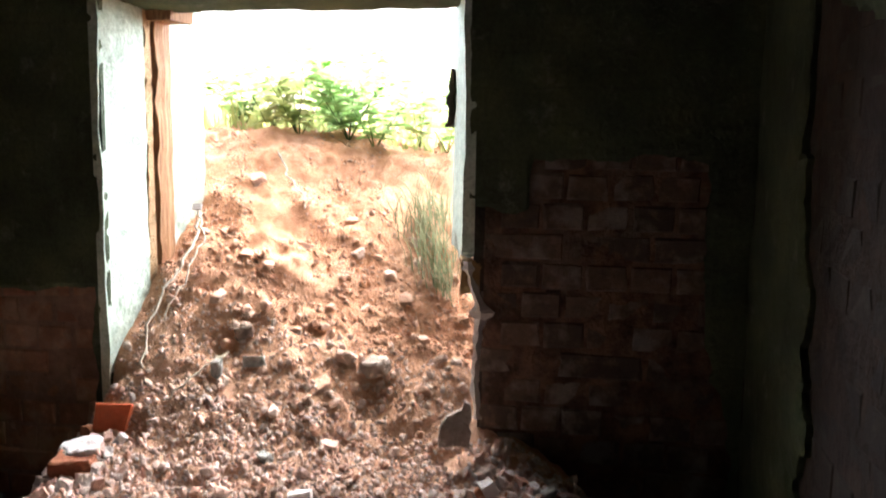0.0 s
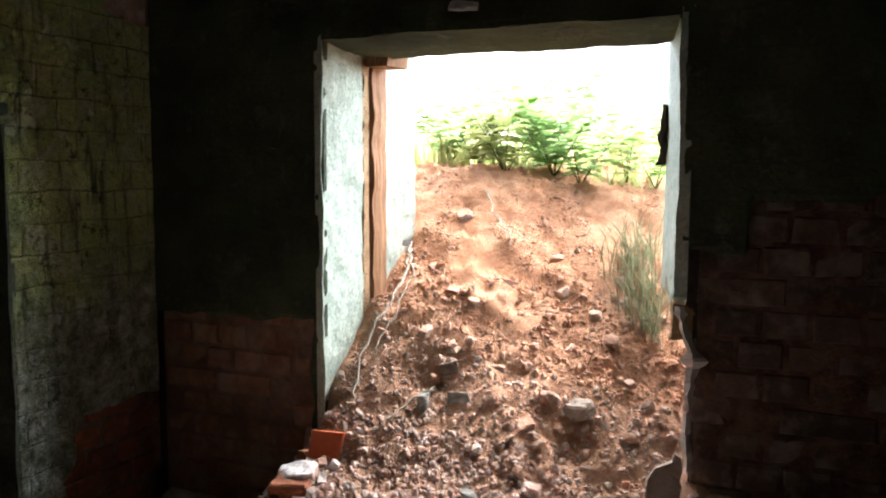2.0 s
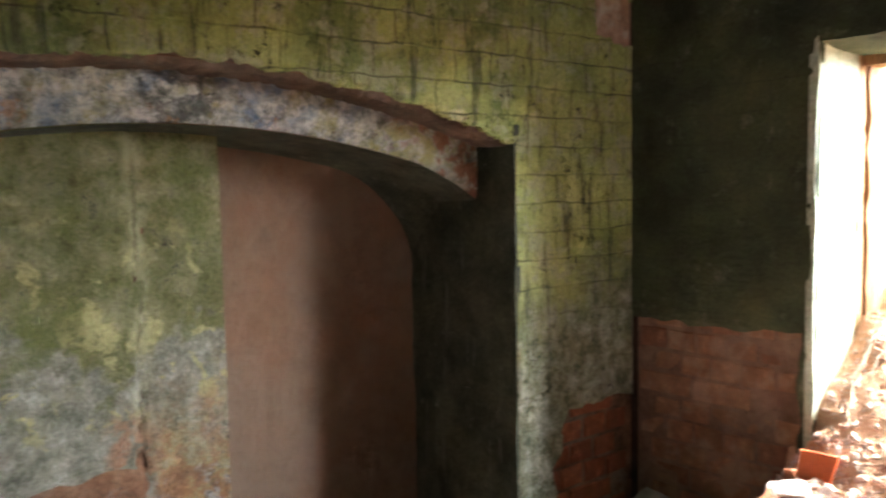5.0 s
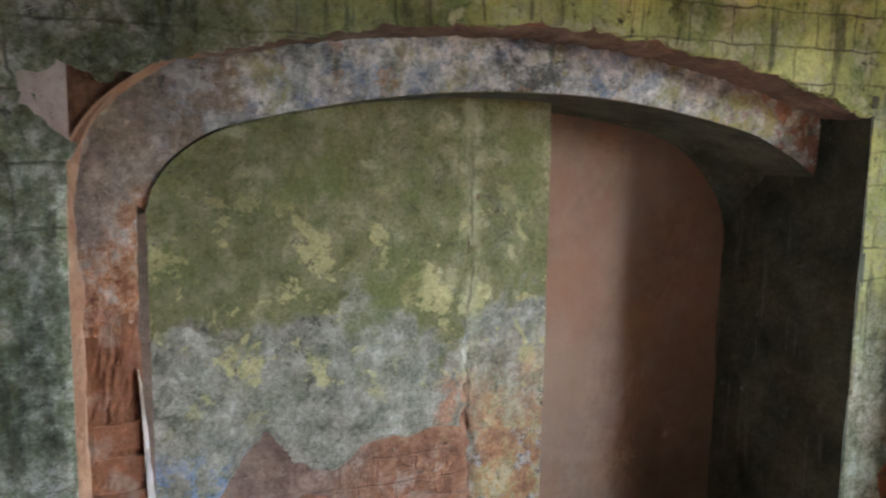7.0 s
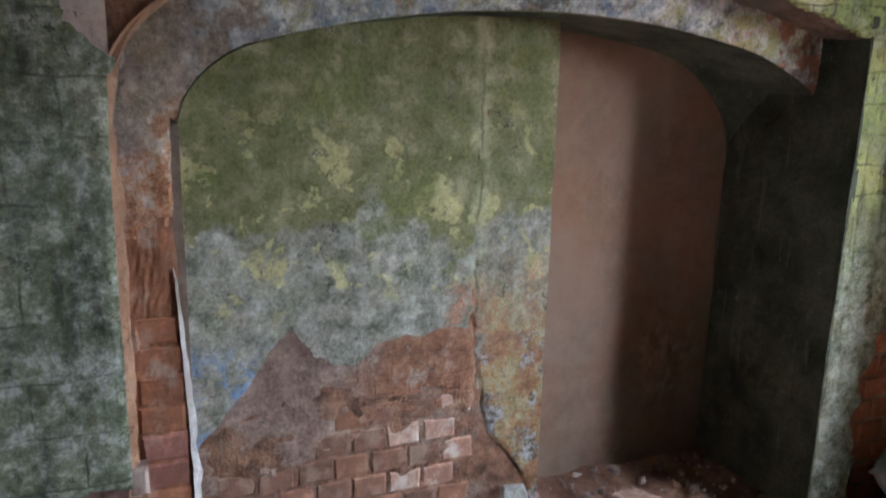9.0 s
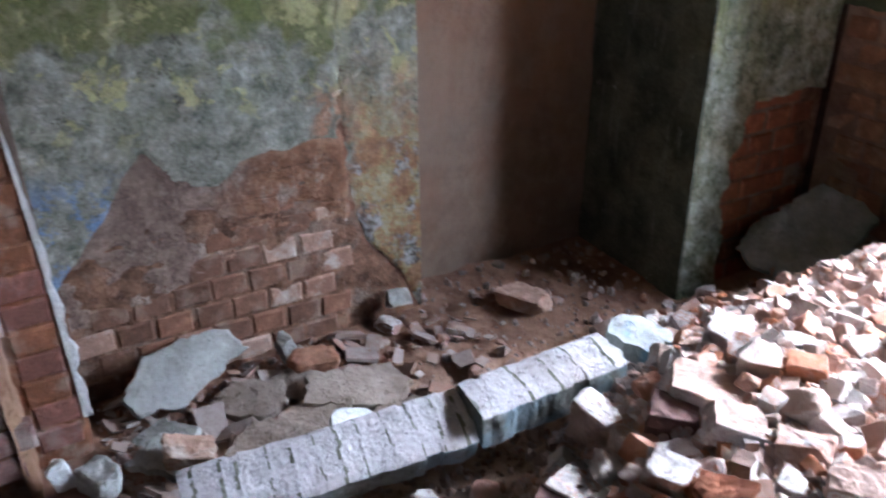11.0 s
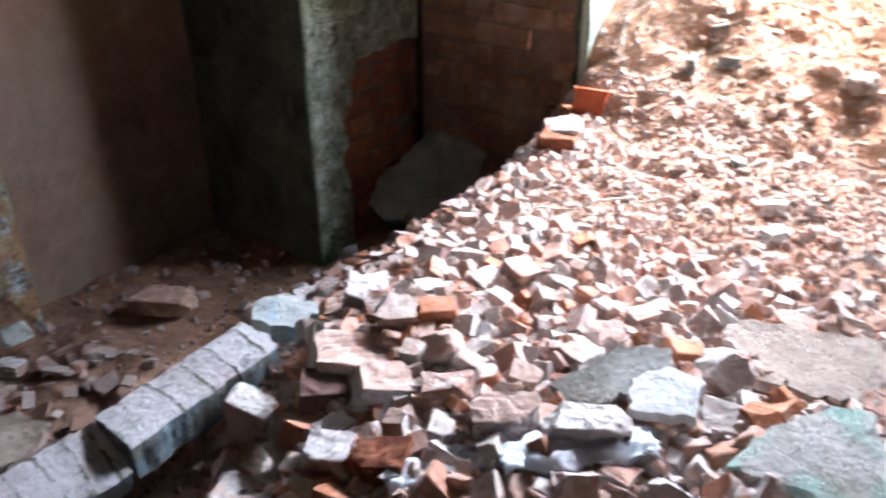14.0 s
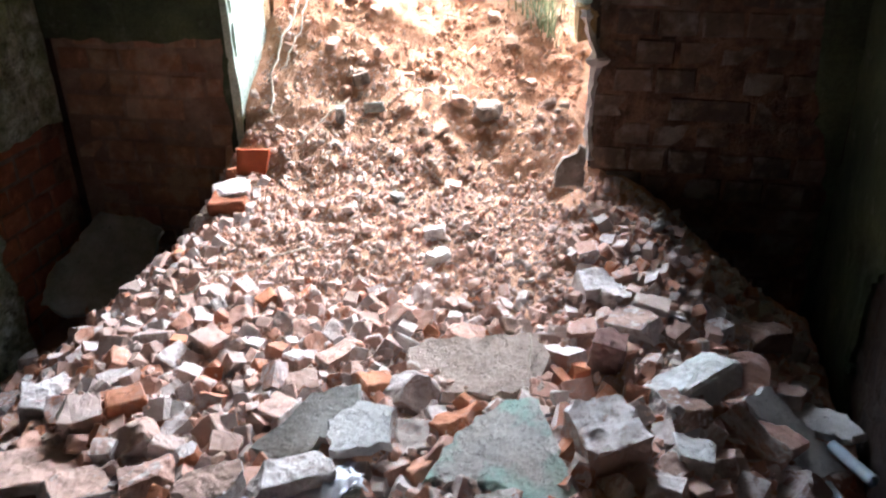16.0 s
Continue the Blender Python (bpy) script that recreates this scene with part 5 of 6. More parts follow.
block("dusty pale brick lying in the grey earth", (0.15, 0.10, 0.07), M_PALE_BRICK, pose(-1.36, 0.58, 0.22, -6, 2, 24), 44)
block("dusty brown brick under a paler brick", (0.15, 0.11, 0.07), M_BRICK_GREY, pose(-1.34, 0.54, 0.15, 6, 0, 32), 45)
block("orange half brick with rounded broken edges", (0.12, 0.09, 0.07), M_BRICK, pose(-1.10, 0.72, 0.32, 4, -8, 22), 46)
block("pale half brick in the grey earth", (0.105, 0.09, 0.075), M_PALE_BRICK, pose(-1.21, 0.68, 0.30, 6, 5, 30), 47)
block("pale brick lump with pink dust", (0.15, 0.10, 0.08), M_PALE_BRICK, pose(-0.95, 0.92, 0.48, 8, 2, 38), 48)
block("pinkish brick lump caked in mortar", (0.18, 0.09, 0.075), M_PALE_BRICK, pose(-0.80, 0.98, 0.49, 4, 0, 34), 49)
block("tall broken lump of brickwork with pink mortar", (0.14, 0.10, 0.18), M_PALE_BRICK, pose(-1.57, 0.80, 0.25, 14, 10, 15), 50)
block("dark broken brick under a pale block", (0.12, 0.10, 0.09), M_BRICK_GREY, pose(-1.36, 0.84, 0.33, 4, 2, 40), 51)
block("mortar-caked brick at the edge of the heap", (0.14, 0.10, 0.075), M_PALE_BRICK, pose(-0.15, 1.66, 0.45, 10, -6, -20), 52)
block("grey half brick standing on end", (0.085, 0.075, 0.14), M_BRICK_GREY, pose(-0.215, 1.49, 0.47, 6, 10, -10), 53)
block("thick whitish block of plaster tilted on dark rubble", (0.25, 0.125, 0.08), M_SLAB_PALE, pose(-0.02, 1.47, 0.47, -10, -8, 42), 66, "plaster_block", "rubble")
block("whitish brick lump at the heap's edge", (0.12, 0.10, 0.07), M_PALE_BRICK, pose(-0.26, 1.79, 0.47, 12, 6, 30), 54)
block("rough conglomerate lump of brick and mortar", (0.18, 0.17, 0.13), M_PALE_BRICK, pose(-0.19, 1.20, 0.47, 6, -8, 30), 55, corner=0.3)
block("whitish lump of mortar on dark rubble", (0.09, 0.08, 0.08), M_SLAB_PALE, pose(-0.02, 1.24, 0.40, 5, 12, 10), 56, "mortar_lump", "rubble")
block("long pale broken brick on the dark slope", (0.19, 0.08, 0.075), M_PALE_BRICK, pose(0.12, 1.42, 0.36, 6, 24, -38), 57)
block("pale plaster-faced brick beside the door jamb", (0.15, 0.10, 0.07), M_PALE_BRICK, pose(-1.46, 2.09, 0.54, 4, -8, 14), 58)
block("orange brick beside the door jamb", (0.15, 0.10, 0.06), M_BRICK, pose(-1.45, 2.04, 0.49, 4, -4, 12), 59)
block("small grey stone leaning on brickwork", (0.07, 0.05, 0.11), M_SLAB, pose(-2.54, 0.30, 0.06, 12, 0, 10), 60, "stone", "stone")
block("pale mortar flake at the foot of the panel", (0.10, 0.04, 0.07), M_SLAB, pose(-2.60, 0.74, 0.09, -18, 0, 84), 61, "plaster_flake", "plaster")
block("brick with a red painted face among plaster plates", (0.16, 0.09, 0.07), M_BRICK_PALE, pose(-2.16, -0.10, 0.08, 10, 8, 70), 62)
block("pale lump of plaster beside a brick jamb", (0.12, 0.09, 0.10), M_SLAB, pose(-2.20, -0.33, 0.06, 4, 6, 30), 63, "plaster_lump", "rubble")
block("thin whitish plaster shard beside a brick jamb", (0.03, 0.06, 0.13), M_SLAB_PALE, pose(-2.23, -0.42, 0.09, 14, 10, 10), 64, "plaster_shard", "rubble")
block("ochre lump of mortar at the jamb's broken end", (0.07, 0.12, 0.11), mortar_slab_mat("ochre_mud_mortar", (0.20, 0.11, 0.045), (0.34, 0.22, 0.10)), pose(-0.375, 2.41, 1.115, 4, 3, 12), 69, "mortar_lump", "rubble")
block("brown brick lying in front of the alcove", (0.18, 0.10, 0.07), M_BRICK_DULL, pose(-2.47, 0.36, 0.03, 10, -4, 78), 65)

for x, y, z, long, wide, tall, turn, mat, label in [
    (-0.22, 1.77, 0.53, 0.125, 0.085, 0.065, -40, M_PALE_BRICK, "pale grey mortar-caked half brick on the heap's edge"),
    (-0.30, 1.94, 0.56, 0.075, 0.06, 0.05, 20, M_PINK_BRICK, "pinkish half brick on fine rubble"),
    (-0.28, 1.60, 0.50, 0.085, 0.075, 0.06, 10, M_PINK_BRICK, "pink broken brick beside a grey one"),
    (-0.06, 1.67, 0.49, 0.10, 0.07, 0.05, 60, M_DIM_BRICK, "grimy broken brick at the heap's dark edge"),
    (0.18, 1.49, 0.36, 0.15, 0.09, 0.08, -45, M_PINK_BRICK, "tan broken brick tilted on dark rubble"),
    (0.28, 1.49, 0.30, 0.19, 0.10, 0.05, -40, M_PINK_BRICK, "flat tan slab of brickwork on dark rubble"),
    (0.20, 1.90, 0.36, 0.14, 0.10, 0.07, 30, M_DIM_BRICK, "grimy brick lying in the dark corner"),
    (0.14, 1.62, 0.38, 0.08, 0.07, 0.05, 15, M_PINK_BRICK, "small pink brick lump on dark rubble"),
    (-0.04, 1.37, 0.45, 0.12, 0.10, 0.065, 25, M_DIM_BRICK, "dull red brick under a whitish slab"),
    (0.11, 1.25, 0.39, 0.09, 0.075, 0.06, 70, M_DIM_BRICK, "grimy half brick low on the dark slope"),
    (-0.07, 1.13, 0.46, 0.08, 0.07, 0.055, -15, M_PINK_BRICK, "pink brick lump beside mint-painted plaster"),
    (0.06, 1.80, 0.43, 0.09, 0.07, 0.05, 45, M_DIM_BRICK, "grimy broken brick on the dark slope"),
    (0.25, 1.72, 0.30, 0.11, 0.08, 0.06, -20, M_DIM_BRICK, "brown broken brick near the dark wall"),
    (-1.50, 1.15, 0.41, 0.14, 0.10, 0.075, 20, M_PINK_BRICK, "brown-pink broken brick at the heap's edge"),
    (-1.54, 1.20, 0.37, 0.14, 0.09, 0.075, 60, M_PINK_BRICK, "pinkish broken brick near a fallen beam's end"),
    (-1.26, 1.13, 0.47, 0.10, 0.08, 0.075, 35, M_HALF_BRICK, "orange brick lump caked with lime"),
    (-1.23, 0.985, 0.47, 0.055, 0.05, 0.06, 10, M_PALE_BRICK, "small whitish brick stub standing on end"),
    (-1.05, 1.01, 0.47, 0.07, 0.055, 0.06, 50, M_HALF_BRICK, "orange-pink brick stub on the heap"),
    (-0.99, 1.06, 0.48, 0.078, 0.065, 0.06, 15, M_PALE_BRICK, "whitish rounded brick stub on the heap"),
    (-1.10, 0.94, 0.47, 0.12, 0.08, 0.06, 30, M_PINK_BRICK, "pink brick caked with lime on the heap"),
    (-0.92, 1.19, 0.49, 0.105, 0.08, 0.045, -25, M_PALE_BRICK, "flat whitish piece of brick on the heap"),
    (-0.91, 1.30, 0.49, 0.095, 0.075, 0.055, 35, M_PALE_BRICK, "whitish broken brick among smaller pieces"),
    (-0.95, 1.37, 0.49, 0.07, 0.06, 0.05, 70, M_PALE_BRICK, "lime-white brick stub in finer rubble"),
    (-0.73, 1.31, 0.49, 0.085, 0.075, 0.07, 45, M_HALF_BRICK, "orange half brick beside a flat slab"),
    (-0.77, 1.18, 0.49, 0.06, 0.05, 0.045, 20, M_HALF_BRICK, "small orange brick piece"),
    (-0.54, 1.21, 0.50, 0.075, 0.065, 0.06, 60, M_HALF_BRICK, "orange-red brick stub between plaster slabs"),
    (-0.86, 1.42, 0.50, 0.14, 0.055, 0.045, 60, M_PALE_BRICK, "long pale flake of brickwork on the heap"),
    (-0.57, 1.56, 0.51, 0.11, 0.07, 0.05, 5, M_PINK_BRICK, "pinkish brick piece behind a flat slab"),
    (-0.40, 1.00, 0.47, 0.14, 0.08, 0.05, 15, M_PALE_BRICK, "lime-white broken brick below mint-painted plaster"),
    (-0.47, 0.95, 0.46, 0.07, 0.06, 0.05, 40, M_PINK_BRICK, "small pink brick piece low on the heap"),
    (-0.70, 0.93, 0.46, 0.07, 0.06, 0.05, 0, M_PINK_BRICK, "pinkish brick chip low on the heap"),
    (-1.27, 0.76, 0.41, 0.10, 0.07, 0.06, 65, M_PALE_BRICK, "whitish wedge of broken brick"),
    (-1.12, 0.79, 0.43, 0.05, 0.045, 0.09, 20, M_PALE_BRICK, "narrow white wedge of mortar standing in rubble"),
    (-1.22, 0.64, 0.36, 0.08, 0.07, 0.05, 10, M_PINK_BRICK, "pink brick piece at the heap's foot"),
    (-1.47, 0.48, 0.15, 0.10, 0.075, 0.05, 35, M_DIM_BRICK, "brown broken brick in the grey earth"),
    (-1.62, 0.50, 0.07, 0.14, 0.09, 0.06, -25, M_PINK_BRICK, "dusty broken brick with a pinkish face beside a fallen beam"),
    (-1.74, 0.40, 0.03, 0.09, 0.07, 0.05, 15, M_DIM_BRICK, "brown brick piece beside a fallen beam"),
    (-2.00, 1.42, 0.06, 0.12, 0.09, 0.07, 40, M_DIM_BRICK, "dark brown brick lump before the pier"),
    (-1.92, 1.44, 0.12, 0.12, 0.08, 0.07, -10, M_PINK_BRICK, "brown-pink brick lump before the pier"),
    (-2.60, 0.70, -0.01, 0.10, 0.07, 0.05, 20, M_DIM_BRICK, "brown clod at the foot of the panel"),
    (-2.45, 0.90, -0.01, 0.09, 0.07, 0.05, 50, M_DIM_BRICK, "brown broken brick on the alcove floor"),
    (-0.76, 2.00, 0.57, 0.078, 0.055, 0.045, 10, M_HALF_BRICK, "orange brick piece with a white face on fine rubble"),
    (-0.72, 1.89, 0.55, 0.075, 0.045, 0.04, 60, M_SLAB_PALE, "white shard of plaster on fine rubble"),
    (-0.75, 2.21, 0.63, 0.058, 0.045, 0.04, 15, M_PALE_BRICK, "whitish brick piece on the earth"),
    (-0.91, 2.13, 0.61, 0.065, 0.03, 0.03, -40, M_SLAB, "grey chip of render on the earth"),
    (-1.18, 2.39, 0.77, 0.04, 0.035, 0.075, 15, M_SLAB, "grey render chip standing in the red earth"),
    (-1.08, 2.45, 0.80, 0.08, 0.05, 0.035, 20, M_SLAB, "pale grey chip of render in the red earth"),
    (-1.15, 2.53, 0.88, 0.07, 0.055, 0.045, 30, M_SLAB_BROWN, "brown-grey stone in the red earth"),
    (-0.69, 2.50, 0.76, 0.10, 0.08, 0.06, -20, M_SLAB_BROWN, "brown clod of earth on the slope"),
    (-0.29, 2.13, 0.59, 0.055, 0.045, 0.035, 35, M_PALE_BRICK, "pale brick chip at the heap's dark edge"),
]:
    block(label, (long, wide, tall), mat, pose(x, y, z - 0.4 * tall, (x * 977) % 24 - 12, (y * 769) % 24 - 12, turn), 600 + int(x * 371 + y * 113) % 397)
for x, y, long, wide, turn, tip, mat, label in [
    (-2.28, 0.47, 0.15, 0.10, 62, 6, M_SLAB_BROWN, "large pinkish brown plaster plate lying before the alcove"),
    (-2.10, 0.50, 0.11, 0.07, 70, 12, M_SLAB_BROWN, "pale brown plate of plaster beside a fallen beam"),
    (-2.40, 0.14, 0.12, 0.09, 40, 8, M_SLAB_BROWN, "brown plaster plate under a leaning slab"),
    (-2.22, 0.28, 0.12, 0.08, 85, 10, M_SLAB_BROWN, "broken brown plaster plate before the alcove"),
    (-2.33, -0.13, 0.11, 0.08, 20, 14, M_SLAB, "grey plaster plate among brown crumbs"),
    (-2.40, 0.30, 0.10, 0.07, 15, 10, M_SLAB_BROWN, "brown broken plate at the foot of the bricks"),
    (0.31, 1.66, 0.13, 0.045, -35, 16, M_SLAB_PALE, "pale bluish strip of plaster on dark rubble"),
]:
    slab("plaster_slab", label, [(-long, -wide * 0.7), (-long * 0.2, -wide), (long * 0.7, -wide * 0.8), (long, wide * 0.1), (long * 0.5, wide), (-long * 0.4, wide * 0.75), (-long * 0.9, wide * 0.5)], 0.028, mat,
         pose(x, y, ground_z(x, y) + 0.02 + long * 0.05, tip, -tip * 0.5, turn), int(abs(x) * 1000 + y * 77))


# crumpled white sheets caught in the rubble
def crumpled(label, length, width, m, seed):
    nx, ny = 36, 14
    verts, faces = [], []
    for i in range(nx + 1):
        for j in range(ny + 1):
            u, v = i / nx, j / ny
            edge = 0.85 + 0.25 * fbm(u * 4, seed, 3.0, 3)
            a = (v - 0.5) * 2.6
            r = width * 0.5 * edge
            fold = 0.010 * fbm(u * 6, v * 3, seed, 3) + 0.003 * fbm(u * 16, v * 7, seed, 2)
            verts.append((u * length + 0.02 * fbm(v * 5, u, seed), r * math.sin(a) + fold, r * 0.55 * math.cos(a) + fold * 1.6))
    for i in range(nx):
        for j in range(ny):
            a = i * (ny + 1) + j
            faces.append((a, a + ny + 1, a + ny + 2, a + 1))
    ob = raw("plastic_sheet", verts, faces, M_SHEET, smooth=True)
    mod = ob.modifiers.new("thick", "SOLIDIFY")
    mod.thickness = 0.003
    put(tagged(ob, label, "plastic sheet"), m)


M_SHEET = plain("dusty_bluish_white_plastic", (0.66, 0.69, 0.76), 0.55)
crumpled("crumpled bluish-white plastic sheet in the grey earth", 0.34, 0.12, pose(-1.60, 0.20, 0.135, 0, -8, 47), 1)
crumpled("crumpled whitish plastic sheet pressed between bricks", 0.24, 0.08, pose(-1.06, 0.68, 0.425, 6, -6, 52), 2)
crumpled("crumpled pale plastic sheet with pink dust under bricks", 0.30, 0.10, pose(-0.90, 0.83, 0.455, 0, -4, 40), 3)


def tube(name, pts, radius, mat, label, category, sides=10, hollow=0.0, parent=None):
    """A pipe, wire or root along points, tapering slightly."""
    cu = bpy.data.curves.new(name, "CURVE")
    cu.dimensions, cu.bevel_depth, cu.bevel_resolution, cu.use_fill_caps = "3D", radius, max(1, sides // 4), hollow == 0
    sp = cu.splines.new("POLY")
    sp.points.add(len(pts) - 1)
    for k, (p, q) in enumerate(zip(sp.points, pts)):
        p.co = (*q, 1)
        p.radius = 1.0 if hollow else 1.0 - 0.35 * k / len(pts)
    tmp = bpy.data.objects.new("tmp", cu)
    mesh = bpy.data.meshes.new_from_object(tmp)
    bpy.data.objects.remove(tmp)
    bpy.data.curves.remove(cu)
    mesh.materials.clear()
    mesh.materials.append(mat)
    mesh.polygons.foreach_set("use_smooth", [True] * len(mesh.polygons))
    ob = new(name, mesh)
    if parent is not None:
        ob.parent = parent
    else:
        tagged(ob, label, category)
    return ob


M_PVC = plain("blue_grey_pipe_plastic", (0.36, 0.42, 0.47), 0.45)
M_ROOT = wood_mat("pale_dry_root", (0.32, 0.27, 0.21), (0.55, 0.49, 0.40))
M_CLOTH = plain("ragged_pale_paper", (0.52, 0.46, 0.42), 0.9)
tube("pipe", [(0.32, 1.52, 0.33), (0.385, 1.40, 0.34)], 0.015, M_PVC, "short blue-grey plastic pipe end on dark rubble", "pipe", 16, 1.0)
tube("pipe", [(0.30, 1.42, 0.30), (0.39, 1.20, 0.31)], 0.009, M_PVC, "thin pale rod on dark rubble", "pipe", 12)
tube("pipe", [(0.12, 1.30, 0.30), (0.15, 1.08, 0.30)], 0.016, M_PVC, "pale plastic pipe half buried in dark rubble", "pipe", 16)


def sag(a, b, n, wob, seed):
    a, b = Vector(a), Vector(b)
    rnd = random.Random(seed)
    return [a.lerp(b, k / n) + wob * Vector((fbm(k * 0.5, seed, 0.3, 2), fbm(k * 0.5, seed, 4.3, 2), fbm(k * 0.5, seed, 8.3, 2))) for k in range(n + 1)]


def ground_line(a, b, n, lift, wob, seed):
    out = []
    for p in sag((*a, 0), (*b, 0), n, wob, seed):
        out.append((p.x, p.y, ground_z(p.x, p.y) + lift + 0.012 * fbm(p.x * 8, p.y * 8, seed, 2)))
    return out


def hanging(points, n, wob, seed):
    """A root through a few points, with a slight wander."""
    out = []
    for a, b in zip(points, points[1:]):
        out += sag(a, b, n, wob, seed)[:-1]
    return out + [Vector(points[-1])]


tube("dry_root", hanging([(-1.46, 2.84, 1.25), (-1.41, 2.74, 1.17), (-1.40, 2.60, 1.07), (-1.42, 2.50, 0.99), (-1.43, 2.41, 0.88), (-1.40, 2.33, 0.78)], 6, 0.012, 2), 0.0055, M_ROOT, "pale dry root hanging down the earth beside the jamb", "root")
tube("dry_root", hanging([(-1.455, 2.83, 1.24), (-1.37, 2.70, 1.16), (-1.37, 2.56, 1.03), (-1.39, 2.45, 0.92)], 7, 0.014, 5), 0.0035, M_ROOT, "thin pale dry root beside the jamb", "root")
tube("dry_root", ground_line((-1.17, 2.46), (-1.30, 2.27), 10, 0.02, 0.02, 3), 0.004, M_ROOT, "pale twig lying on the red earth", "twig")
tube("dry_root", ground_line((-1.32, 3.28), (-1.11, 3.03), 9, 0.02, 0.02, 4), 0.0035, M_ROOT, "pale twig on the upper slope", "twig")
tube("dry_root", sag((-1.02, 1.86, 0.58), (-1.38, 1.52, 0.53), 12, 0.04, 6), 0.003, M_ROOT, "thin straw lying over broken bricks", "twig")
tube("dry_root", sag((-1.95, 1.88, 0.14), (-2.12, 1.72, 0.03), 8, 0.02, 7), 0.0025, M_ROOT, "thin straw at the heap's dark edge", "twig")
tube("wire", sag((-0.395, 1.50, 0.56), (-0.385, 1.36, 0.50), 8, 0.02, 8), 0.002, M_ROOT, "bent pale wire on a flat slab", "wire")
bm = slab_bm([(-0.018, -0.010), (0.018, -0.012), (0.02, 0.012), (-0.016, 0.012)], 0.012, 71)
put(tagged(part("tag", bm, M_SLAB_PALE), "small white chip on the end of a root", "chip"), pose(-1.46, 2.83, 1.245, 60, 0, 10))

# ragged strip of torn plaster skin along the right jamb's broken foot
verts, faces = [], []
nz = 44
for k in range(nz + 1):
    z = 0.70 + 0.46 * k / nz
    mid = lerp_table(z, [(0.70, -0.334), (0.80, -0.345), (0.98, -0.335), (1.02, -0.325), (1.10, -0.36), (1.16, -0.372)])
    w = 0.010 + 0.012 * abs(fbm(z * 22, 1.0, 3.0, 3)) + 0.022 * math.exp(-((z - 1.01) / 0.015) ** 2)
    for s in (-1, 0, 1):
        verts.append((mid + s * w + 0.008 * fbm(z * 30, s, 2.0, 2), Y_DOOR - 0.012 - 0.014 * (s == 0) + 0.012 * fbm(z * 16, s * 2, 6.0, 3), z))
for k in range(nz):
    for s in range(2):
        a = 3 * k + s
        faces.append((a, a + 1, a + 4, a + 3))
ob = raw("torn_paper", verts, faces, M_CLOTH)
mod = ob.modifiers.new("thick", "SOLIDIFY")
mod.thickness = 0.004
tagged(ob, "ragged pale strip of torn lining hanging on the jamb's broken edge", "torn lining")

# ---- what is left of the door's frame ----
frame_left = new("door_frame")
tagged(frame_left, "remains of a raw wooden door frame in the reveal", "door frame", kind="structure")
bm = bmesh.new()
n = 40
prev = None
for k in range(n + 1):
    z = 0.85 + (LINTEL - 0.03 - 0.85) * k / n
    w = 0.006 * fbm(z * 9, 2.0, 1.0, 3)
    ring_v = [bm.verts.new(c) for c in ((JAMB_L - 0.02, 2.652, z), (JAMB_L + 0.014 + w, 2.654 + w, z), (JAMB_L + 0.018 + w * 0.6, 2.70, z), (JAMB_L + 0.016, 2.748 + w, z), (JAMB_L - 0.02, 2.749, z))]
    if prev:
        for a in range(4):
            bm.faces.new((prev[a], prev[a + 1], ring_v[a + 1], ring_v[a]))
    prev = ring_v
part("post", bm, M_WOOD, frame_left)
bm = bmesh.new()
prev = None
for k in range(n + 1):
    z = 0.85 + (LINTEL - 0.02 - 0.85) * k / n
    w = 0.012 * fbm(z * 14, 7.0, 1.0, 4)
    ring_v = [bm.verts.new(c) for c in ((JAMB_L - 0.02, 2.596, z), (JAMB_L + 0.002 + w, 2.600 + w, z), (JAMB_L + 0.004 - w, 2.64 + w, z), (JAMB_L - 0.02, 2.66, z))]
    if prev:
        for a in range(3):
            bm.faces.new((prev[a], prev[a + 1], ring_v[a + 1], ring_v[a]))
    prev = ring_v
part("mortar_filling", bm, mortar_slab_mat("tan_mud_filling", (0.30, 0.17, 0.08), (0.48, 0.32, 0.18)), frame_left, "crumbling tan mud filling")
bm = bmesh.new()
vs = box(bm, (JAMB_L - 0.01, 2.61, LINTEL - 0.055), (JAMB_L + 0.10, 2.74, LINTEL - 0.018))
for v in vs:
    v.co += Vector((random.uniform(-1, 1), random.uniform(-1, 1), random.uniform(-1, 1))) * 0.012
part("head_stub", bm, M_WOOD, frame_left)
bm = bmesh.new()
box(bm, (-0.508, 2.70, 1.545), (-0.486, 2.752, 1.735))
bmesh.ops.subdivide_edges(bm, edges=[e for e in bm.edges if abs(e.verts[0].co.z - e.verts[1].co.z) > 0.1], cuts=9)
for v in bm.verts:
    v.co.x += 0.012 * fbm(v.co.z * 34, v.co.y * 9, 3.0, 3) - 0.012 * smoothstep(1.64, 1.735, v.co.z) * (v.co.x < -0.5) * -1
part("hinge_block", bm, M_WOOD_DARK, frame_left)

# ---- rubble ----
rnd = random.Random(11)
KINDS = [chunk_mesh("fragment", (1.0, rnd.uniform(0.65, 0.95), rnd.uniform(0.5, 0.8)), 200 + k, M_RUBBLE, 3 + k % 5, 0.26, 2, 0.09, 0.075) for k in range(30)]
SMALL = [chunk_mesh("fragment", (1.0, rnd.uniform(0.75, 1.0), rnd.uniform(0.65, 0.95)), 400 + k, M_RUBBLE, 2 + k % 4, 0.22, 1, 0.15, 0.08) for k in range(24)]
CRUMBS = [rock_mesh("crumb", (1.0, rnd.uniform(0.7, 1.0), rnd.uniform(0.65, 0.95)), lump_planes(300 + k, 0.4, 4), 90 + k, M_CRUMB, 1, 0.03, 0.0) for k in range(12)]
taken = []          # x, y, radius of what already lies there
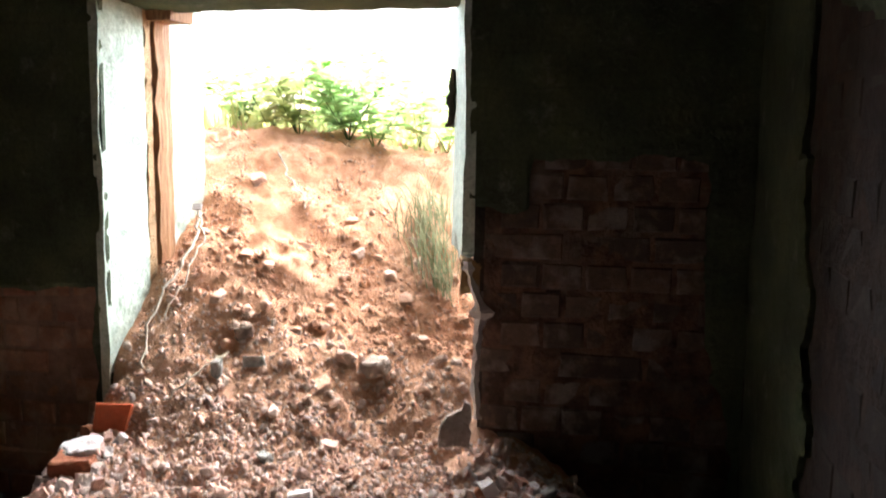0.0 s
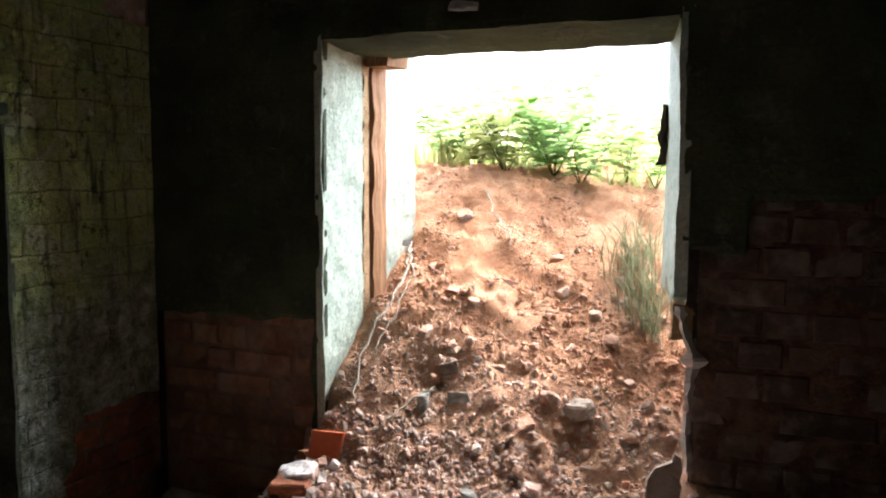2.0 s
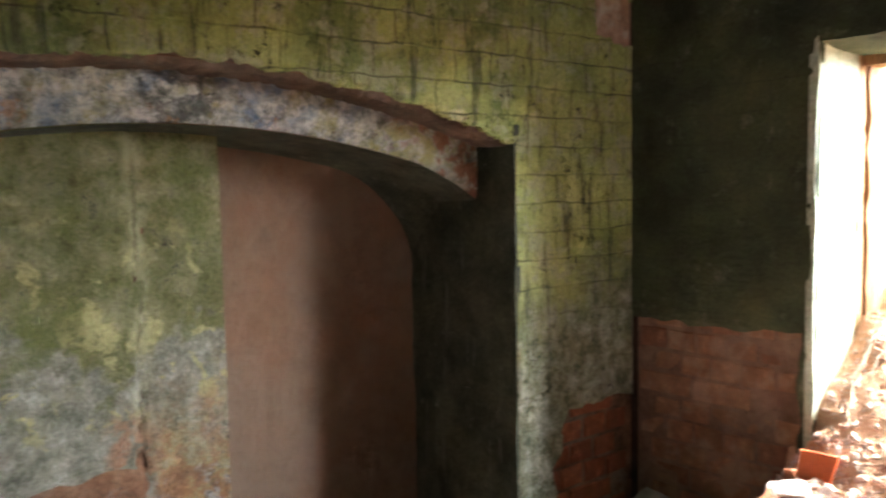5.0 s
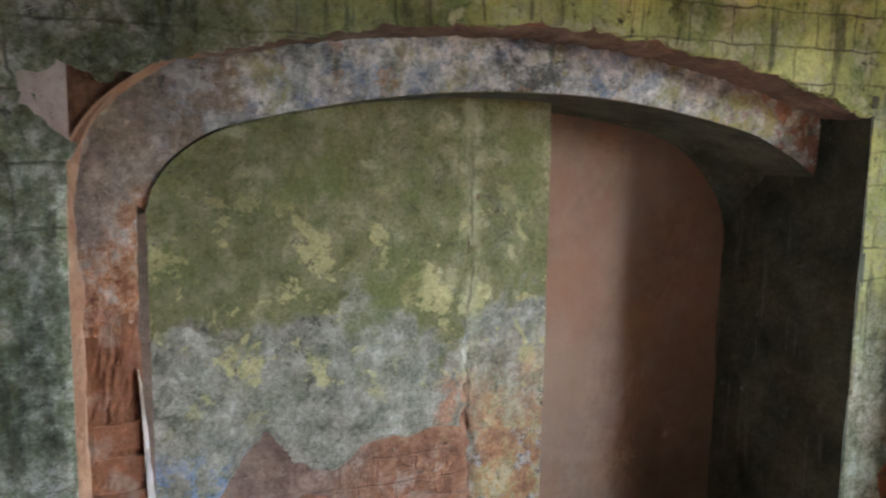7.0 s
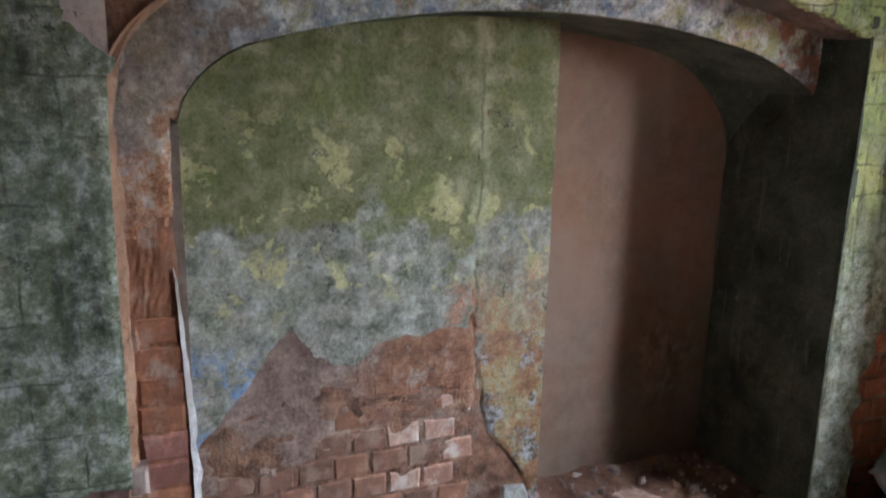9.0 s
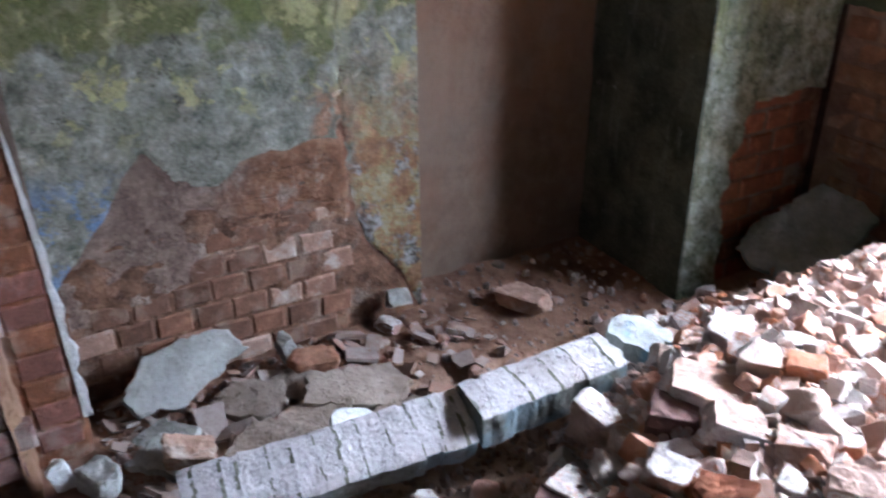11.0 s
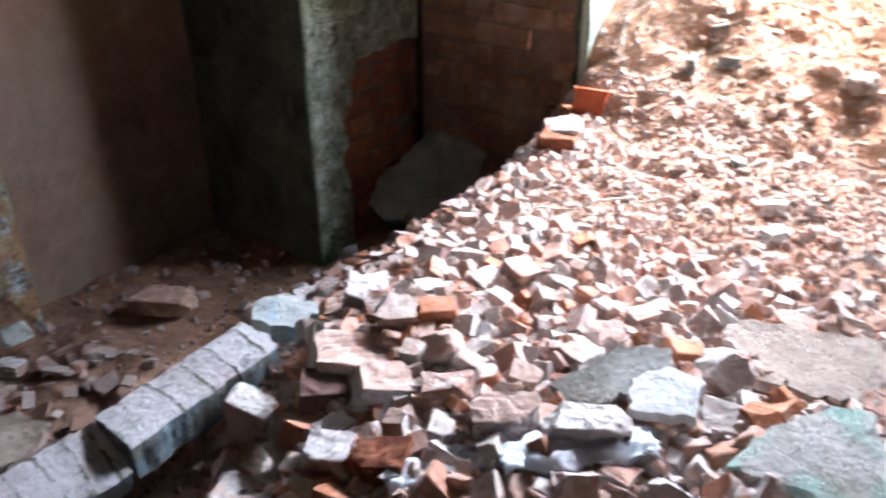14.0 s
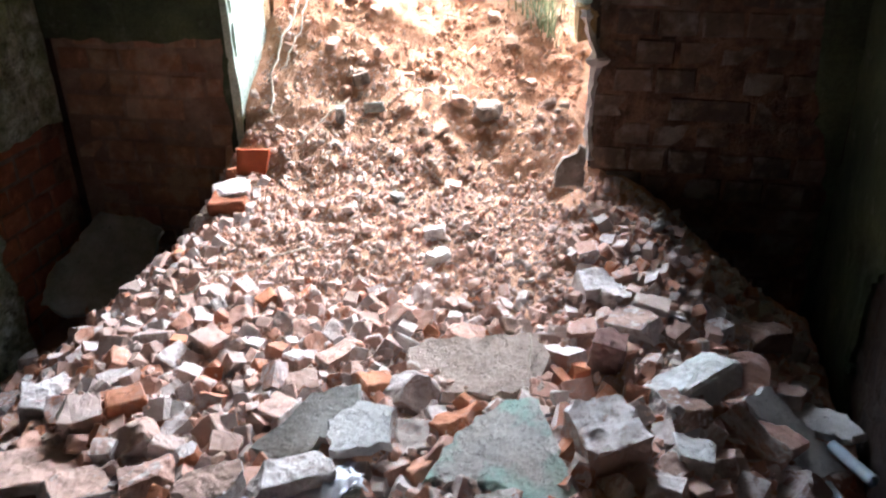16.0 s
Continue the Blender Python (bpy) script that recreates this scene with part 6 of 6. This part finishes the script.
for ob in list(scene.objects):
    if ob.parent is None and ob.type == "MESH" and ob.get("kind") != "structure" and "category" in ob and ob["category"] in ("slab", "brick", "rubble", "tile", "stone"):
        taken.append((ob.matrix_basis.translation.x, ob.matrix_basis.translation.y, 0.30 * max(ob.dimensions)))
grid = {}


def add_taken(x, y, r):
    grid.setdefault((int(x // 0.12), int(y // 0.12)), []).append((x, y, r))


def free(x, y, r):
    i, j = int(x // 0.12), int(y // 0.12)
    for a in (i - 2, i - 1, i, i + 1, i + 2):
        for b in (j - 2, j - 1, j, j + 1, j + 2):
            for (u, v, s) in grid.get((a, b), ()):
                if (x - u) ** 2 + (y - v) ** 2 < (r + s) ** 2:
                    return False
    return True


for x, y, r in taken:
    add_taken(x, y, r)


def coarse(x, y):
    """How coarse the rubble is at a place: 1 in the lower heap, 0 up the earth slope."""
    c = smoothstep(1.78, 1.38, y + 0.12 * fbm(x * 3, y * 3, 9.0, 2) + 0.25 * max(0.0, -1.15 - x))
    if x > -0.35:
        c = max(c, smoothstep(2.3, 1.9, y) * smoothstep(-0.40, -0.2, x))
    if x < -1.35:
        c = max(c, 0.5 * smoothstep(2.25, 2.0, y) * smoothstep(-1.3, -1.5, x))
    return c


def heap(x, y):
    """Inside the heap's fan."""
    return height(x, y) > 0.13


spots = []
for size, tries in ((0.12, 60), (0.095, 320), (0.078, 1100), (0.062, 3200), (0.050, 7000), (0.040, 9000), (0.032, 9000)):
    for _ in range(tries):
        x, y = rnd.uniform(-2.15, 0.36), rnd.uniform(0.42, 2.25)
        s = size * rnd.uniform(0.85, 1.15)
        c = coarse(x, y)
        if not inside_room(x, y, s * 0.6) or not heap(x, y):
            continue
        if x < -1.62 and y < 1.12 or x < -1.42 and y < 0.6:
            continue
        if rnd.random() > c * (1.0 if size > 0.07 else 1.0) or (size > 0.09 and c < 0.85) or (size > 0.06 and y > 1.75) or not free(x, y, s * 0.36):
            continue
        if size > 0.068 and -1.75 < x < -0.70 and y > 1.12 + 0.25 * smoothstep(-1.1, -0.8, x) and rnd.random() < 0.8:
            continue
        add_taken(x, y, s * 0.37)
        spots.append((x, y, s))
spots.sort(key=lambda q: -q[2])
# the heap's thin skirt towards the pier and the corner
skirt = []
for _ in range(3000):
    x, y, s = rnd.uniform(-2.17, -1.40), rnd.uniform(1.25, 2.24), rnd.choice((0.095, 0.075, 0.06, 0.05, 0.04)) * rnd.uniform(0.85, 1.15)
    if rnd.random() < 0.25 + 0.75 * smoothstep(-2.25, -1.6, x) and inside_room(x, y, s * 0.6) and free(x, y, s * 0.40):
        add_taken(x, y, s * 0.40)
        skirt.append((x, y, s))
SINGLE = 290
for x, y, s in spots[:SINGLE]:
    ob = new("brick_fragment", rnd.choice(KINDS))
    z = ground_z(x, y) + s * 0.12
    ob.matrix_basis = pose(x, y, z, rnd.uniform(-48, 48), rnd.uniform(-48, 48), rnd.uniform(0, 360)) @ Matrix.Diagonal((s * rnd.uniform(0.9, 1.2), s, s * rnd.uniform(0.85, 1.15), 1))
    tagged(ob, "broken brick fragment with lime mortar, lying on the rubble heap", "rubble", "rubble heap")
pile("rubble", SMALL, [(x, y, ground_z(x, y) + s * 0.15, s) for x, y, s in spots[SINGLE:] + skirt], rubble_mat("broken_brick_pieces", True), "smaller broken brick pieces filling the heap", "rubble")

# filling of small pieces, then crumbs up the slope and over the floor
fill = []
for _ in range(34000):
    x, y = rnd.uniform(-2.22, 0.38), rnd.uniform(0.35, 2.33)
    s = rnd.choice((0.045, 0.035, 0.028, 0.022, 0.018)) * rnd.uniform(0.8, 1.2) * (1 - 0.45 * smoothstep(1.45, 1.85, y) * smoothstep(-0.25, -0.45, x))
    if not inside_room(x, y, s * 0.5) or height(x, y) < 0.06:
        continue
    if free(x, y, s * 0.25):
        add_taken(x, y, s * 0.25)
        fill.append((x, y, ground_z(x, y) + s * 0.12, s))
for _ in range(3500):
    x, y, s = rnd.uniform(-2.1, 0.36), rnd.uniform(0.45, 2.1), min(0.045, 0.010 + 0.010 * rnd.expovariate(1.0))
    if inside_room(x, y, s * 0.5) and heap(x, y) and not (x < -1.62 and y < 1.12):
        fill.append((x, y, ground_z(x, y) + rnd.uniform(0.0, 0.022), s))
pile("brick_crumbs", CRUMBS, fill, M_CRUMB, "pinkish brick crumbs and mortar bits filling the heap", "crumbs")

slope = []
for _ in range(15000):
    y = 1.5 + 2.4 * rnd.random() ** 0.9
    x = rnd.uniform(-1.9, 0.0) if y < Y_DOOR else rnd.uniform(-1.5, -0.40) if y < Y_OUT else rnd.uniform(-2.4, 0.1)
    s = min(0.045, 0.005 + (0.0042 + 0.0022 * smoothstep(2.1, 2.3, y) * smoothstep(3.1, 2.7, y)) * rnd.expovariate(1.0))
    if not inside_room(x, y, s * 0.4) and not (Y_DOOR < y < Y_OUT and -0.55 < x < JAMB_R + 0.02):
        continue
    if y > 2.75 and fbm(x * 2.6, y * 2.6, 4.0, 3) < -0.3 + 0.3 * smoothstep(2.75, 3.2, y):
        continue
    slope.append((x, y, ground_z(x, y) + s * 0.04, s))
M_EARTHCRUMB = rubble_mat("red_earth_crumbs", True, (1, 1, 1), 0.7, (0.47, 0.25, 0.14))
pile("brick_crumbs", CRUMBS, [q for q in slope if q[1] <= 2.6], rubble_mat("dusty_crumbs", True, (1, 1, 1), 0.62, (0.54, 0.385, 0.295)), "pinkish crumbs of brick and mortar in the doorway", "crumbs")
pile("earth_crumbs", CRUMBS, [q for q in slope if q[1] > 2.6], M_EARTHCRUMB, "red earth clods and brick crumbs down the slope", "crumbs")

floor_bits = []
for _ in range(5200):
    x, y = rnd.uniform(-2.83, -1.2), rnd.uniform(-0.42, 1.72)
    s = min(0.07, 0.008 + 0.012 * rnd.expovariate(1.0))
    if not inside_room(x, y, s * 0.5) or height(x, y) > 0.22:
        continue
    if x < -2.2 and y > 0.6 and rnd.random() < 0.65:
        continue
    floor_bits.append((x, y, ground_z(x, y) + s * 0.13, s))
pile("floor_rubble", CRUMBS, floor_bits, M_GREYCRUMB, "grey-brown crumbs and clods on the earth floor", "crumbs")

# stones on the slope that stand out
M_STONE = rubble_mat("earth_stained_stone", False, (0.9, 0.85, 0.82), 0.6, (0.44, 0.25, 0.16))
STONES = [rock_mesh("stone", (1.0, rnd.uniform(0.65, 0.95), rnd.uniform(0.55, 0.85)), lump_planes(200 + k, 0.30, 4), 20 + k, M_STONE, 3, 0.03, 0.02) for k in range(10)]
for k in range(26):
    for _ in range(30):
        y = rnd.uniform(1.75, 3.15)
        x = rnd.uniform(-1.45, -0.5)
        s = rnd.uniform(0.03, 0.075)
        if inside_room(x, y, s * 0.5) and free(x, y, s * 0.5):
            break
    else:
        continue
    add_taken(x, y, s)
    ob = new("stone", rnd.choice(STONES))
    ob.matrix_basis = pose(x, y, ground_z(x, y) - s * 0.06, rnd.uniform(-25, 25), rnd.uniform(-25, 25), rnd.uniform(0, 360)) @ Matrix.Diagonal((s * 1.1, s, s * 0.85, 1))
    tagged(ob, "broken brick lump half sunk in the red earth slope", "stone", "stones on the slope")

# flat flakes of fallen plaster between the beam and the alcove
PLATES = [hull_mesh("flake", (1.0, rnd.uniform(0.6, 0.9), 0.20), 700 + k, M_SLAB_BROWN, 0.35, 5) for k in range(8)]
flakes = []
for _ in range(2600):
    x, y = rnd.uniform(-2.60, -1.90), rnd.uniform(-0.30, 1.0)
    s = rnd.choice((0.17, 0.13, 0.10, 0.075, 0.055, 0.04)) * rnd.uniform(0.8, 1.2)
    if inside_room(x, y, s * 0.5) and free(x, y, s * 0.24) and not (x > -2.02 and y > 0.2) and (y < 0.55 or s < 0.09 and rnd.random() < 0.12):
        add_taken(x, y, s * 0.24)
        flakes.append((x, y, ground_z(x, y) + s * 0.10 + rnd.uniform(0, 0.02), s))
pile("plaster_flakes", PLATES, flakes, rubble_mat("grey_brown_flakes", True, (0.60, 0.56, 0.55), 0.5, (0.27, 0.21, 0.175)), "flat grey-brown flakes of fallen plaster on the floor", "rubble", 0.45)

# ---- plants outside ----
M_LEAF = leaf_mat("fresh_green_leaves", (0.19, 0.32, 0.09), (0.30, 0.43, 0.17))
M_LEAF_DRY = leaf_mat("yellow_green_leaves", (0.28, 0.34, 0.11), (0.40, 0.42, 0.18))
M_GRASS = leaf_mat("dry_grey_green_grass", (0.085, 0.095, 0.045), (0.19, 0.18, 0.10))
M_STEM = plain("green_brown_stem", (0.10, 0.12, 0.04))


def plant(x, y, tall, seed, mat, label):
    """A weed: thin stems with pairs of narrow leaves."""
    rnd = random.Random(seed)
    base = Vector((x, y, ground_z(x, y) - 0.01))
    verts, faces, sv, sf = [], [], [], []
    root = new("weed")
    tagged(root, label, "plant", "weeds at the top of the slope")
    for _ in range(rnd.randint(3, 6)):
        sv, sf = [], []
        lean = Vector((rnd.uniform(-0.6, 0.6), rnd.uniform(-0.6, 0.4), 1)).normalized()
        h = tall * rnd.uniform(0.6, 1.0)
        prev = None
        for k in range(9):
            t = k / 8
            p = base + lean * h * t + Vector((lean.x, lean.y, -0.25)) * 0.25 * h * t * t
            r = 0.004 * (1 - 0.7 * t)
            ring_i = len(sv)
            sv += [tuple(p + Vector((r * math.cos(a), r * math.sin(a), 0))) for a in (0, 2.1, 4.2)]
            if prev is not None:
                for a in range(3):
                    sf.append((prev + a, prev + (a + 1) % 3, ring_i + (a + 1) % 3, ring_i + a))
            prev = ring_i
            if k < 2:
                continue
            for side in (0, 1, 2):
                ang = rnd.uniform(0, 6.28)
                out = Vector((math.cos(ang), math.sin(ang), rnd.uniform(0.0, 0.6))).normalized()
                across = out.cross(Vector((0, 0, 1))).normalized()
                ln = tall * rnd.uniform(0.16, 0.36)
                w = ln * rnd.uniform(0.15, 0.24)
                drop = Vector((0, 0, -0.25 * ln))
                b = len(verts)
                verts += [tuple(p), tuple(p + out * ln * 0.4 + across * w), tuple(p + out * ln + drop), tuple(p + out * ln * 0.4 - across * w), tuple(p + out * ln * 0.45 - Vector((0, 0, 0.012)))]
                faces += [(b, b + 1, b + 4), (b + 1, b + 2, b + 4), (b + 2, b + 3, b + 4), (b + 3, b, b + 4)]
        raw("stem", sv, sf, M_STEM, root)
    raw("leaves", verts, faces, mat, root)
    return root


rnd = random.Random(5)
for k, (x, y, h) in enumerate([(-1.36, 3.62, 0.40), (-1.15, 3.70, 0.34), (-1.00, 3.60, 0.30), (-1.55, 3.75, 0.30), (-1.75, 3.9, 0.30), (-1.25, 4.0, 0.42), (-0.85, 3.85, 0.28),
                               (-0.70, 3.75, 0.26), (-1.45, 4.3, 0.42), (-1.9, 4.4, 0.35), (-1.0, 4.4, 0.40), (-0.6, 4.3, 0.36), (-2.2, 4.8, 0.4), (-1.6, 5.0, 0.45), (-1.1, 5.2, 0.45), (-0.5, 5.0, 0.4)]):
    plant(x, y, h * 1.3, 60 + k, M_LEAF if k % 3 else M_LEAF_DRY, "leafy green weed growing at the top of the earth slope" if k % 3 else "yellowish leafy weed growing at the top of the earth slope")


def tuft(name, x, y, n, tall, spread, seed, mat, label, hang=0.0):
    rnd = random.Random(seed)
    verts, faces = [], []
    for _ in range(n):
        bx, by = x + rnd.gauss(0, spread), y + rnd.gauss(0, spread)
        bz = ground_z(bx, by)
        ang = rnd.uniform(0, 6.28)
        h = tall * rnd.uniform(0.5, 1.1)
        bend = rnd.uniform(0.2, 0.8) * h
        w = 0.0028
        b = len(verts)
        for k in range(5):
            t = k / 4
            p = Vector((bx + math.cos(ang) * bend * t * t, by + math.sin(ang) * bend * t * t - hang * t * t * h, bz + h * t * (1 - 0.35 * t)))
            q = Vector((-math.sin(ang), math.cos(ang), 0)) * w * (1 - 0.85 * t)
            verts += [tuple(p + q), tuple(p - q)]
        for k in range(4):
            faces.append((b + 2 * k, b + 2 * k + 1, b + 2 * k + 3, b + 2 * k + 2))
    return tagged(raw(name, verts, faces, mat), label, "grass", kind="stuff")


tuft("grass_clump", -0.59, 3.02, 110, 0.34, 0.05, 8, M_GRASS, "dry grey-green grass hanging beside the right jamb", 0.75)
tuft("grass_clump", -0.66, 3.16, 120, 0.30, 0.06, 9, M_GRASS, "dry grass clump on the upper slope", 0.4)
tuft("grass_clump", -0.55, 2.90, 50, 0.20, 0.03, 10, M_GRASS, "thin dry straws hanging over grey earth", 0.9)

# meadow and thicket behind
rnd = random.Random(15)
verts, faces = [], []
for _ in range(4500):
    y = 3.75 + 9 * rnd.random() ** 1.8
    x = rnd.uniform(-0.9 - 0.62 * y, 0.45 * y - 1.2)
    z = ground_z(x, y)
    h = rnd.uniform(0.04, 0.12) * (1 + 0.10 * (y - 3.5)) * (1.6 if fbm(x, y, 3.0, 2) > 0.1 else 0.7)
    a = rnd.uniform(0, 6.28)
    w = 0.004 + 0.0012 * y
    dx, dy = math.cos(a) * w, math.sin(a) * w
    lx, ly = rnd.uniform(-0.5, 0.5) * h, rnd.uniform(-0.5, 0.5) * h
    b = len(verts)
    verts += [(x + dx, y + dy, z), (x - dx, y - dy, z), (x + lx * 0.5 + dx * 0.7, y + ly * 0.5, z + h * 0.6), (x + lx, y + ly, z + h)]
    faces += [(b, b + 1, b + 2), (b + 1, b + 3, b + 2)]
tagged(raw("meadow", verts, faces, M_LEAF_DRY), "sunlit grass and low weeds beyond the slope", "grass", kind="stuff")

# ---- bricks where the plaster has fallen ----
def facing(parent, place_face, u0, u1, v0, v1, show, mat, seed, turn, stretch=True):
    mats = mat if isinstance(mat, list) else [mat]
    heads = [m for k in mats for m in brick_meshes(BRICK_L, 6, k, 0.05, 0.0045)]
    longs = [m for k in mats for m in brick_meshes(0.23, 4, k, 0.05, 0.0045)] if stretch else None
    lay_bricks(parent, lambda u, v: place_face(u, v, FACE), u0, u1, v0, v1, show, heads, longs, seed, turn)


# faces look to -y for turn 0; turn 90 makes them look to +x, -90 to -x
facing(wall_left, on_left, -0.92, NICHE_L - 0.005, 0.0, 0.60, lambda u, v: keep_left(u, v) < 0.03, M_BRICK_GREY, 1, 90, False)
facing(wall_left, on_left, NICHE_R + 0.06, Y_DOOR - 0.02, -0.02, 0.80, lambda u, v: keep_left(u, v) < 0.05, M_BRICK, 2, 90)
facing(wall_door, on_door, X_LEFT + 0.03, JAMB_L - 0.03, 0.05, 1.12, lambda u, v: keep_door(u, v) < 0.05, [M_BRICK_DULL, M_BRICK_WARM, M_BRICK_WARM], 3, 0)
facing(wall_door, on_door, JAMB_R + 0.058, X_RIGHT - 0.02, 0.15, 1.55, lambda u, v: keep_door(u, v) < 0.05, M_BRICK_SHADED, 4, 0)
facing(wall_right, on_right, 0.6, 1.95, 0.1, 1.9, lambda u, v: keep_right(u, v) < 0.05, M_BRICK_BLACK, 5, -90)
facing(wall_left, lambda u, v, d: on_panel(u, v, d - 0.002 + 0.013 * smoothstep(0.30, 0.55, v + 0.25 * fbm(u * 4, v * 4, 3.0, 3)) * abs(fbm(u * 9, v * 9, 5.0, 2)) * 2), -0.30, 0.84, -0.03, 0.82, lambda u, v: keep_panel(u, v) < 0.04 and v < 0.75, [M_BRICK_RUST, M_BRICK_DULL, M_BRICK_RUST, M_BRICK_RUST, M_BRICK_RUST, M_BRICK_DULL, M_BRICK_RUST, M_BRICK_PALE], 6, 90, False)
# the left jamb's own bricks, one to a course across its splay
M_JAMB_RED = brick_mat("dusty_red_brick", (0.17, 0.075, 0.055), (0.27, 0.125, 0.095), 0.5, (0.30, 0.22, 0.19))
heads = [m for k in (M_JAMB, M_JAMB_RED, M_JAMB_RED) for m in brick_meshes(BRICK_L + 0.006, 3, k, 0.05, 0.004)]
rnd = random.Random(9)
v = 0.02
while v < 0.93:
    ob = new("brick", rnd.choice(heads))
    out = rnd.uniform(0.004, 0.009) - 0.012 * smoothstep(0.62, 0.98, v)
    ob.matrix_basis = Matrix.Translation((X_RING + out, (NICHE_L + jamb_in(v)) / 2 + rnd.uniform(-0.004, 0.004), v)) @ pose(0, 0, 0, rnd.uniform(-1.5, 1.5), 0, 90 + rnd.uniform(-2, 2))
    ob.parent = wall_left
    v += BRICK_H + JOINT * 0.7

# a pale scar of old plaster over the doorway
ob = new("plaster_scar", rock_mesh("plaster_scar", (0.10, 0.02, 0.03), lump_planes(5, 0.3, 4), 5, M_SLAB_PALE, 3, 0.05, 0.03))
ob.matrix_basis = pose(-1.02, Y_DOOR - 0.002, 2.012, 0, 6, 0)
ob.parent = wall_door
